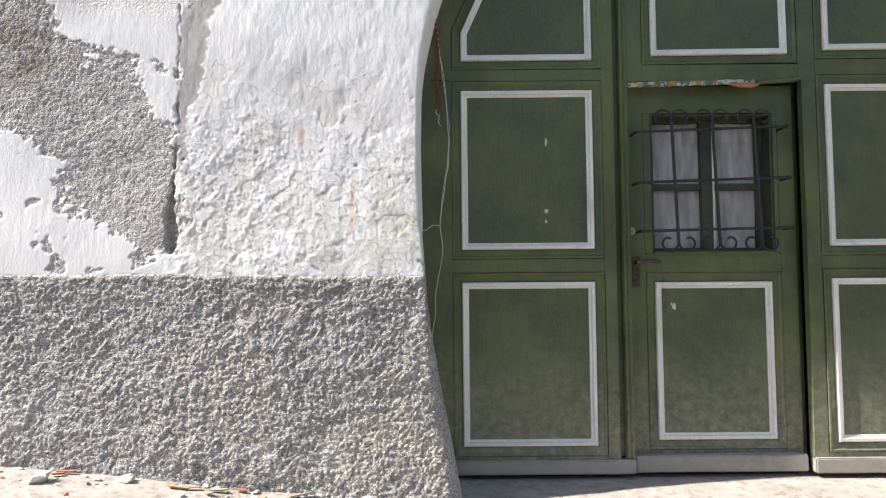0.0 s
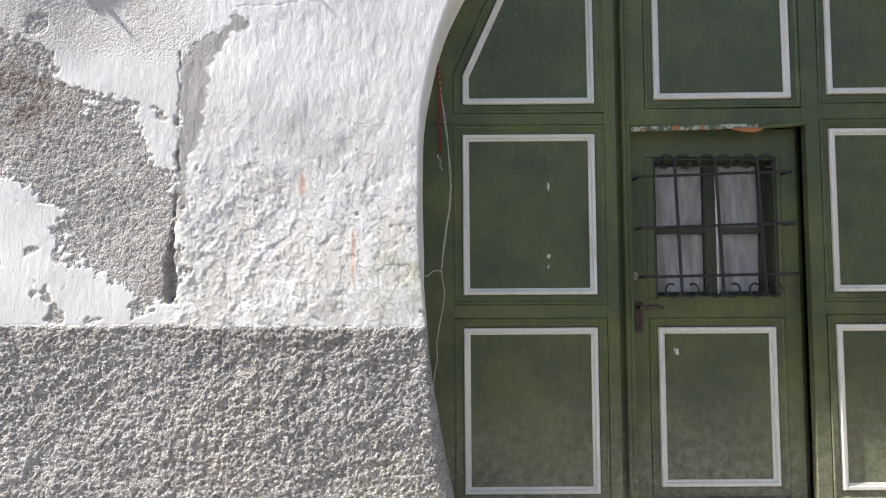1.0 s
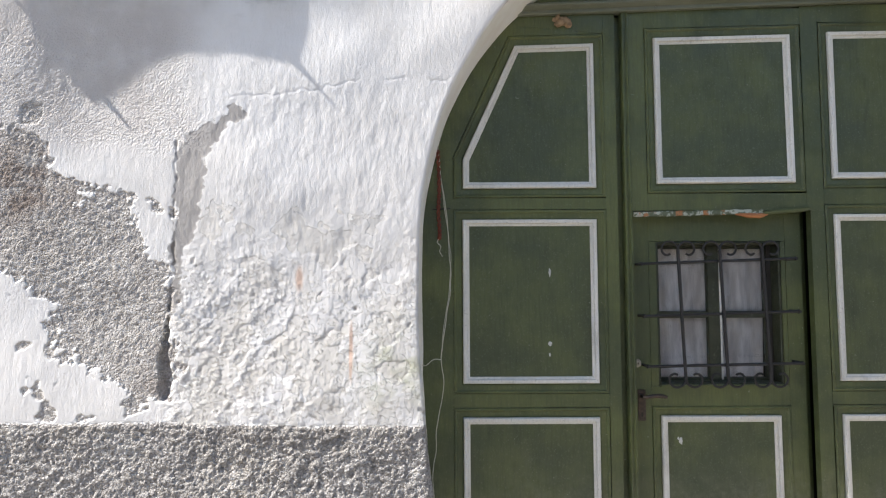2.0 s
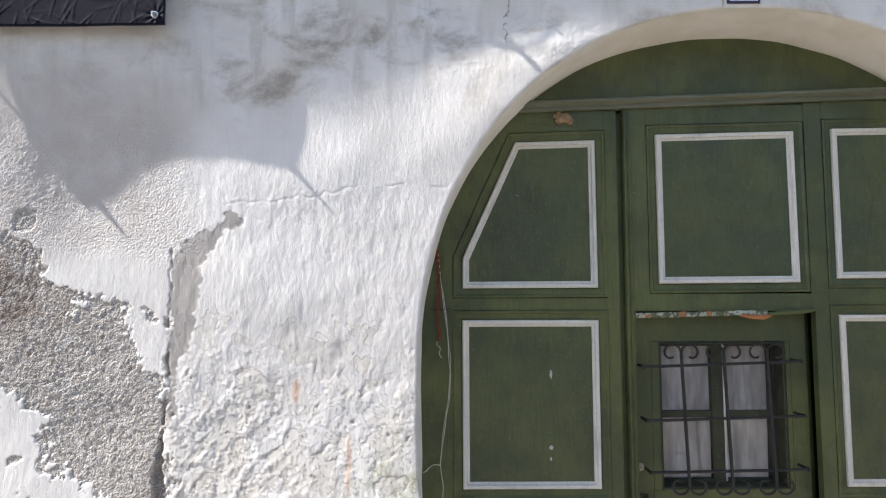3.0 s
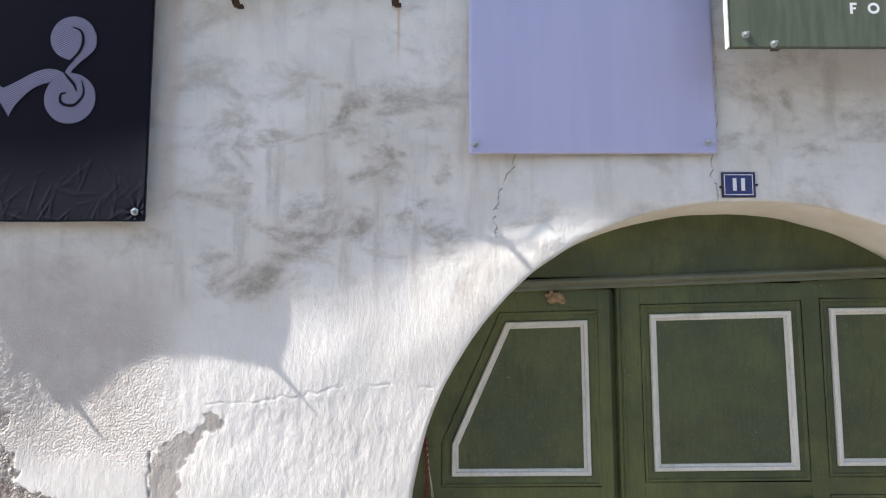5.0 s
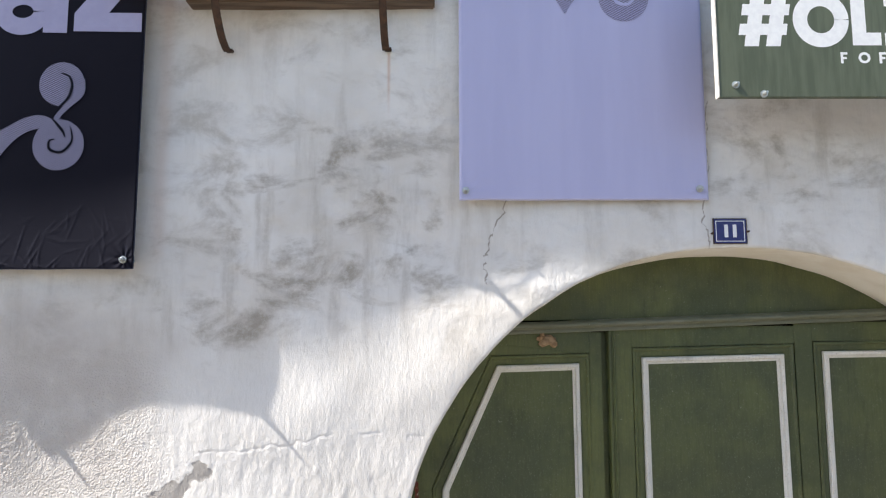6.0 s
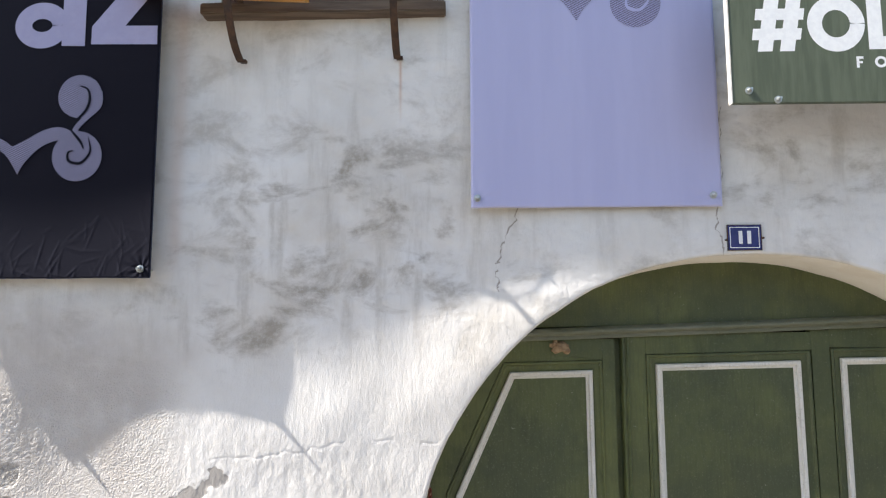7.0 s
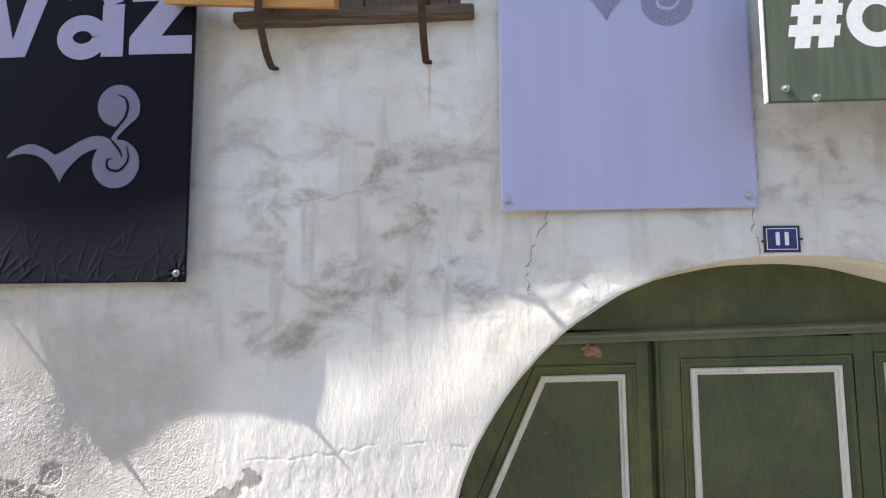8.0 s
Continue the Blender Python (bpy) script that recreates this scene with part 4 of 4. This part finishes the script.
def disc(cx, cz, r, y):
    bm = bmesh.new()
    bm.faces.new([bm.verts.new((cx + r * math.cos(a), y, cz + r * math.sin(a))) for a in (2 * math.pi * k / 48 for k in range(48))])
    return bm


def smooth2(points, steps=8):
    return [(p.x, p.z) for p in bent([(x, 0, z) for x, z in points], steps)]


def emblem(parent, ox, oz, y, ink, ground):
    """The printed scroll sign: two balls, an S-shaped stem and a wing."""
    sign_part = part("emblem", disc(ox, oz, 0.116, y), ink, parent, "printed scroll emblem in fine lines")
    part("upper_ball", disc(ox + 0.002, oz + 0.280, 0.102, y - 0.0004), ink, sign_part)
    stem = smooth2([(ox + 0.085, oz + 0.30), (ox + 0.088, oz + 0.235), (ox + 0.03, oz + 0.175), (ox - 0.012, oz + 0.12), (ox + 0.01, oz + 0.06), (ox + 0.04, oz + 0.0)])
    part("stem", ribbon(stem, [0.045 - 0.02 * math.sin(math.pi * i / (len(stem) - 1)) for i in range(len(stem))], y - 0.0008), ink, sign_part)
    top = smooth2([(-0.03, 0.118), (-0.09, 0.136), (-0.16, 0.122), (-0.24, 0.078), (-0.300, 0.048)], 5)[:-1] + smooth2([(-0.300, 0.048), (-0.364, 0.088), (-0.43, 0.104), (-0.50, 0.082), (-0.544, 0.044)], 5)
    low = smooth2([(-0.540, 0.038), (-0.47, 0.058), (-0.39, 0.046), (-0.325, 0.0), (-0.272, -0.084)], 5)[:-1] + smooth2([(-0.272, -0.084), (-0.24, -0.026), (-0.166, 0.046), (-0.08, 0.078), (-0.02, 0.086)], 5)
    bm = bmesh.new()
    bm.faces.new([bm.verts.new((ox + u, y - 0.0012, oz + w)) for u, w in top + low])
    part("wing", bm, ink, sign_part)
    for k, pts in enumerate(([(ox - 0.005, oz + 0.33), (ox + 0.035, oz + 0.315), (ox + 0.05, oz + 0.27), (ox + 0.035, oz + 0.215), (ox - 0.01, oz + 0.165), (ox - 0.035, oz + 0.12)],
                             [(ox + 0.05, oz + 0.085), (ox + 0.062, oz + 0.02), (ox + 0.02, oz - 0.032), (ox - 0.035, oz - 0.022), (ox - 0.04, oz + 0.018), (ox - 0.012, oz + 0.024)],
                             [(ox - 0.035, oz + 0.125), (ox - 0.005, oz + 0.09), (ox + 0.02, oz + 0.06), (ox + 0.03, oz + 0.03)])):
        line = smooth2(pts)
        part("cut_line", ribbon(line, [0.004 + 0.010 * math.sin(math.pi * i / (len(line) - 1)) for i in range(len(line))], y - 0.0022), ground, sign_part)


WOODEN = simple("banner_frame_wood", (0.05, 0.045, 0.04), (0.08, 0.07, 0.06), 20, 0.8)
black = thing("hanging_banner", "black cloth banner with lilac lettering and scroll emblem", "banner", "", "banners on the wall")
part("cloth", cloth(-2.39, -1.262, 3.318, 5.2, 2.885, 4, 130, 0.018, 240), BLACK, black)
part("frame", block(-2.386, -1.30, 2.930, 2.950, 4.50, 5.196), WOODEN, black)
for bx, bz in ((-1.303, 3.358), (-2.35, 3.36), (-2.35, 4.26)):
    bolt(black, bx, 2.885, bz)
for bx, bz in ((-1.303, 3.358), (-2.35, 3.36), (-2.35, 4.26)):
    part("stand_off", tube([(bx, 2.914, bz), (bx, 3.05, bz)], 0.008, 8), ZINC, black)
emblem(black, -1.622, 3.876, 2.8810, STRIPE_PALE, BLACK)
for ob in black.children_recursive:
    if ob.name.split(".")[0] in ("emblem", "upper_ball", "stem", "wing", "cut_line"):
        for v in ob.data.vertices:
            v.co.y += sagging(v.co.x, v.co.z, -2.39, -1.262, 3.318, 0.018)
# heavy printed letters: v, a, z
flat = lambda outline: board(bmesh.new(), outline, 2.8828, 2.884, 0)
part("letter_v", flat([(-2.345, 4.76), (-2.245, 4.412), (-2.105, 4.412), (-1.985, 4.76), (-2.095, 4.76), (-2.172, 4.50), (-2.235, 4.76)]), LILAC_INK, black)
part("letter_z", flat([(-1.582, 4.406), (-1.272, 4.402), (-1.274, 4.492), (-1.425, 4.494), (-1.280, 4.68), (-1.282, 4.76), (-1.575, 4.76), (-1.575, 4.67), (-1.440, 4.67), (-1.582, 4.492)]), LILAC_INK, black)
letter = part("letter_a", flat([(-1.722, 4.400), (-1.612, 4.398), (-1.614, 4.66), (-1.722, 4.66)]), LILAC_INK, black)
bowl = [(-1.818 + 0.088 * math.cos(a), 4.500 + 0.072 * math.sin(a)) for a in (2 * math.pi * k / 40 for k in range(41))]
part("bowl", ribbon(bowl, [0.080] * 41, 2.8822), LILAC_INK, letter)
arm = smooth2([(-1.665, 4.66), (-1.70, 4.745), (-1.78, 4.785), (-1.86, 4.77), (-1.92, 4.725)])
part("arm", ribbon(arm, [0.095] * len(arm), 2.8816), LILAC_INK, letter)

lilac = thing("hanging_banner", "plain lilac cloth banner with a grey scroll emblem", "banner", "", "banners on the wall")
part("cloth", cloth(0.178, 1.298, 3.627, 5.2, 2.905, 9, 3), LILAC, lilac)
part("frame", block(0.182, 1.294, 2.912, 2.93, 3.631, 5.196), EDGE, lilac)
for bx, bz in ((0.206, 3.670), (1.258, 3.677)):
    bolt(lilac, bx, 2.906, bz)
for bx, bz in ((0.206, 3.670), (1.258, 3.677)):
    part("stand_off", tube([(bx, 2.929, bz), (bx, 3.03, bz)], 0.008, 8), ZINC, lilac)
emblem(lilac, 0.942, 4.578, 2.9035, STRIPE_GREY, LILAC)

sign = thing("sign_board", "dark green painted sign board with white lettering", "sign", at=(0.021, 0.005, 0.263))
sign.scale = (0.919, 0.919, 0.919)
bm = block(1.326, 2.9, 2.842, 2.868, 4.066, 4.75, bevel=0.002)
part("board", bm, SIGN, sign)
part("left_edge", block(1.318, 1.3255, 2.840, 2.870, 4.064, 4.752, bevel=0.001), EDGE, sign, "chipped white edge of the board")
part("bracket", block(1.7, 1.74, 2.869, 3.265, 4.2, 4.24), WOODEN, sign)
SY = 2.8415


def sign_shape(name, outline, parent=sign, lift=0.0):
    return part(name, board(bmesh.new(), outline, SY - lift, SY + 0.0003 - lift, 0), LETTER, parent)


def slanted(x0, x1, z0, z1, lean):
    return [(x0, z0), (x1, z0), (x1 + lean, z1), (x0 + lean, z1)]


hash_sign = sign_shape("letter_hash", slanted(1.447, 1.512, 4.302, 4.552, 0.042))
sign_shape("stroke", slanted(1.545, 1.610, 4.302, 4.552, 0.042), hash_sign)
sign_shape("stroke", slanted(1.424, 1.640, 4.355, 4.408, 0.008), hash_sign, 0.0002)
sign_shape("stroke", slanted(1.440, 1.656, 4.448, 4.501, 0.008), hash_sign, 0.0002)
for ox, oz, rx, rz, wide in ((1.799, 4.427, 0.094, 0.097, 0.066), (1.985, 4.248, 0.021, 0.020, 0.012)):
    oval = [(ox + rx * math.cos(a), oz + rz * math.sin(a)) for a in (2 * math.pi * k / 48 for k in range(49))]
    part("letter_o", ribbon(oval, [wide] * 49, SY), LETTER, sign)
sign_shape("letter_l", [(1.938, 4.306), (2.068, 4.306), (2.068, 4.366), (2.002, 4.366), (2.002, 4.550), (1.938, 4.550)])
sign_shape("letter_z", [(2.085, 4.306), (2.27, 4.306), (2.27, 4.366), (2.175, 4.366), (2.27, 4.50), (2.27, 4.550), (2.09, 4.550), (2.09, 4.49), (2.18, 4.49), (2.085, 4.36)])
for fx in (1.878, 2.052):
    sign_shape("letter_f", [(fx, 4.222), (fx + 0.012, 4.222), (fx + 0.012, 4.242), (fx + 0.027, 4.242), (fx + 0.027, 4.252), (fx + 0.012, 4.252), (fx + 0.012, 4.263), (fx + 0.031, 4.263), (fx + 0.031, 4.274), (fx, 4.274)])
bolt(sign, 1.398, 2.842, 4.122)
bolt(sign, 1.523, 2.842, 4.080)


def face_at(x, z):
    return float(relief(np.array([x]), np.array([z]))[0][0])


ENAMEL = simple("blue_enamel", (0.018, 0.026, 0.13), (0.030, 0.038, 0.16), 30, 0.25, 0, 0.1)
PLATE_Y = min(face_at(x, z) for x in (1.33, 1.40, 1.46) for z in (3.44, 3.49, 3.535)) - 0.004
plate = thing("number_plate", "blue enamel plate with white bars and rusty rim", "plate")
bm = block(1.324, 1.470, PLATE_Y - 0.002, PLATE_Y + 0.002, 3.433, 3.543, bevel=0.001)
part("enamel", bm, ENAMEL, plate)
part("white_line", ring(rect(1.332, 1.462, 3.441, 3.535), [(0.0, PLATE_Y - 0.0021), (0.0, PLATE_Y - 0.0032), (0.003, PLATE_Y - 0.0032), (0.003, PLATE_Y - 0.0021)]), LETTER, plate)
for bx in (1.371, 1.409):
    part("bar", block(bx, bx + 0.017, PLATE_Y - 0.0034, PLATE_Y - 0.001, 3.460, 3.518, bevel=0.001), LETTER, plate, "plain white bar")
part("rusty_rim", ring(rect(1.321, 1.473, 3.430, 3.546), [(0.0, PLATE_Y + 0.003), (0.0, PLATE_Y - 0.0026), (0.003, PLATE_Y - 0.0028), (0.003, PLATE_Y + 0.001)]), RUST, plate)
for bx, bz in ((1.316, 3.478), (1.478, 3.486)):
    part("nail", tube([(bx, PLATE_Y - 0.010, bz), (bx, PLATE_Y + 0.03, bz)], 0.005, 8), RUST, plate)

# ---- the window over the gate, with its sill, straps and a loose plank ----
OLDWOOD = simple("grey_brown_old_wood", (0.080, 0.055, 0.040), (0.145, 0.108, 0.082), 10, 0.85, 0, 0.5, (0.25, 3, 3))
BROWN = simple("brown_window_paint", (0.085, 0.040, 0.024), (0.12, 0.06, 0.036), 12, 0.5, 0, 0.3, (3, 3, 0.3))
PLANK = simple("orange_varnished_plank", (0.56, 0.28, 0.065), (0.44, 0.20, 0.045), 7, 0.45, 0, 0.3, (0.3, 3, 3))
upper = thing("window_2", "brown wooden window above the gate", "window", "structure")
part("frame", ring(rect(-1.018, -0.002, 4.60, 5.74), [(0.0, 3.08), (0.0, 3.02), (0.05, 3.02), (0.055, 3.03), (0.055, 3.08)]), BROWN, upper)
part("mullion", block(-0.545, -0.475, 3.018, 3.08, 4.655, 5.685, bevel=0.004), BROWN, upper)
for x0, x1 in ((-0.96, -0.548), (-0.472, -0.06)):
    part("sash", ring(rect(x0, x1, 4.657, 5.683), [(0.0, 3.07), (0.0, 3.03), (0.045, 3.03), (0.05, 3.036), (0.05, 3.07)]), BROWN, upper)
    pane = part("pane", block(x0 + 0.049, x1 - 0.049, 3.05, 3.054, 4.705, 5.635), GLASS, upper)
    pane.visible_shadow = False
sill = thing("window_sill", "cracked grey-brown wooden sill below the window", "sill", "structure")
bm = block(-1.088, 0.066, 2.905, 3.03, 4.560, 4.612, bevel=0.006)
bmesh.ops.subdivide_edges(bm, edges=[e for e in bm.edges if abs(e.verts[0].co.x - e.verts[1].co.x) > 0.5], cuts=40)
for v in bm.verts:
    v.co += Vector((0, 0.008 * noise.noise(v.co * 6), 0.005 * noise.noise(v.co * 9 + Vector((5, 0, 0)))))
part("beam", bm, OLDWOOD, sill)


def strap(path, x, wide=0.034, thick=0.007):
    """A flat bent iron along (y, z) points, its broad side to the street."""
    bm = bmesh.new()
    pts = [Vector((0, y, z)) for y, z in path]
    loops = []
    for i, p in enumerate(pts):
        t = (pts[min(i + 1, len(pts) - 1)] - pts[max(i - 1, 0)]).normalized()
        n = Vector((0, -t.z, t.y)) * thick / 2
        loops.append([bm.verts.new((x + s * wide / 2, (p + k * n).y, (p + k * n).z)) for s, k in ((-1, -1), (1, -1), (1, 1), (-1, 1))])
    for a, b in zip(loops, loops[1:]):
        for k in range(4):
            bm.faces.new((a[k], a[(k + 1) % 4], b[(k + 1) % 4], b[k]))
    bm.faces.new(loops[0])
    bm.faces.new(loops[-1])
    return bm


CURVE = [(2.972, 4.345), (2.94, 4.348), (2.89, 4.370), (2.84, 4.412), (2.79, 4.475), (2.755, 4.55), (2.73, 4.64), (2.715, 4.74), (2.705, 4.86), (2.70, 4.95)]
bracket = thing("iron_strap", "rusty bent flat iron strap under the window", "bracket", "", "iron straps at the window")
line = [(p.y, p.z) for p in bent([(0, y, z) for y, z in CURVE], 5)]
part("bow", strap(line, 0.0), RUST, bracket)
part("stay", strap([(2.915, 4.606), (2.84, 4.606), (2.69, 4.606)], 0.012, 0.026, 0.008), RUST, bracket)
part("foot", block(-0.006, 0.026, 2.955, 2.98, 4.338, 4.352, bevel=0.002), RUST, bracket)
bracket.location = (-0.905, 0, 0.003)
copy_thing(bracket, pose(-0.163, 0, 0.010))
plank = thing("plank", "loose orange varnished plank lying on the iron straps", "plank")
bm = bmesh.new()
board(bm, [(-1.36, -0.02), (-0.56, -0.015), (-0.555, 0.055), (-0.70, 0.09), (-1.36, 0.10)], 0, 0.044, 0.003)
for v in bm.verts:
    x, up, along = v.co.x, v.co.y, v.co.z
    v.co = Vector((x, 2.785 + along * 0.9, 4.548 + up + along * 0.35 - 0.066 * (x + 0.56)))
part("wood", bm, PLANK, plank)

# ---- rubble along the foot of the wall ----
STONE = simple("pale_plaster_crumb", (0.52, 0.49, 0.45), (0.40, 0.37, 0.33), 18, 0.95, 0, 0.5)
BRICKBIT = simple("red_tile_bit", (0.34, 0.13, 0.07), (0.26, 0.11, 0.07), 24, 0.9, 0, 0.5)
CHIPWOOD = simple("bleached_wood_chip", (0.27, 0.19, 0.12), (0.42, 0.34, 0.25), 14, 0.85, 0, 0.5, (1, 4, 4))
rng = random.Random(12)


def foot_y(x):
    return 2.875 - 0.02 * step(np.float64(x), -0.4, 0.1)


for i in range(60):
    x = rng.uniform(-2.15, 0.06)
    y = float(foot_y(x)) - 0.01 - abs(rng.gauss(0, 0.09))
    r = rng.choice((0.006, 0.007, 0.008, 0.010, 0.012, 0.016))
    if i < 3:
        x, y, r = ((-1.70, 2.74, 0.040), (-1.38, 2.83, 0.032), (-0.32, 2.80, 0.042))[i]
    bm = lump(i, r, (1.2, 0.9, 0.6), 0.7)
    ob = whole("rubble_stone", bm, BRICKBIT if i % 9 == 5 else STONE, "small broken red tile bit on the dusty ground" if i % 9 == 5 else "pale crumb of fallen plaster on the dusty ground", "rubble", "", "rubble at the wall foot")
    ob.location = (x, y, ground_height(x, y) - 0.012 + r * 0.25)
    ob.rotation_euler = (rng.uniform(-0.3, 0.3), rng.uniform(-0.3, 0.3), rng.uniform(0, 6))
for i in range(18):
    x = rng.uniform(-1.4, -0.1) if i % 4 else rng.uniform(-2.1, -1.5)
    y = float(foot_y(x)) - 0.015 - abs(rng.gauss(0, 0.06))
    w = rng.uniform(0.012, 0.055)
    bm = bmesh.new()
    board(bm, [(-w, -0.010), (w * 0.7, -0.014), (w, 0.002), (w * 0.5, 0.013), (-w * 0.9, 0.010)], -0.003, 0.003, 0.001)
    bmesh.ops.rotate(bm, verts=bm.verts, matrix=Matrix.Rotation(radians(90), 3, "X"))
    red = i % 6 == 0
    ob = whole("wood_chip", bm, BRICKBIT if red else CHIPWOOD, "thin reddish wood splinter on the dusty ground" if red else "bleached wood chip on the dusty ground", "wood chip", "", "chips at the wall foot")
    ob.location = (x, y, ground_height(x, y) - 0.004 + 0.004)
    ob.rotation_euler = (rng.uniform(-0.35, 0.35), rng.uniform(-0.12, 0.12), rng.uniform(-0.6, 0.6))
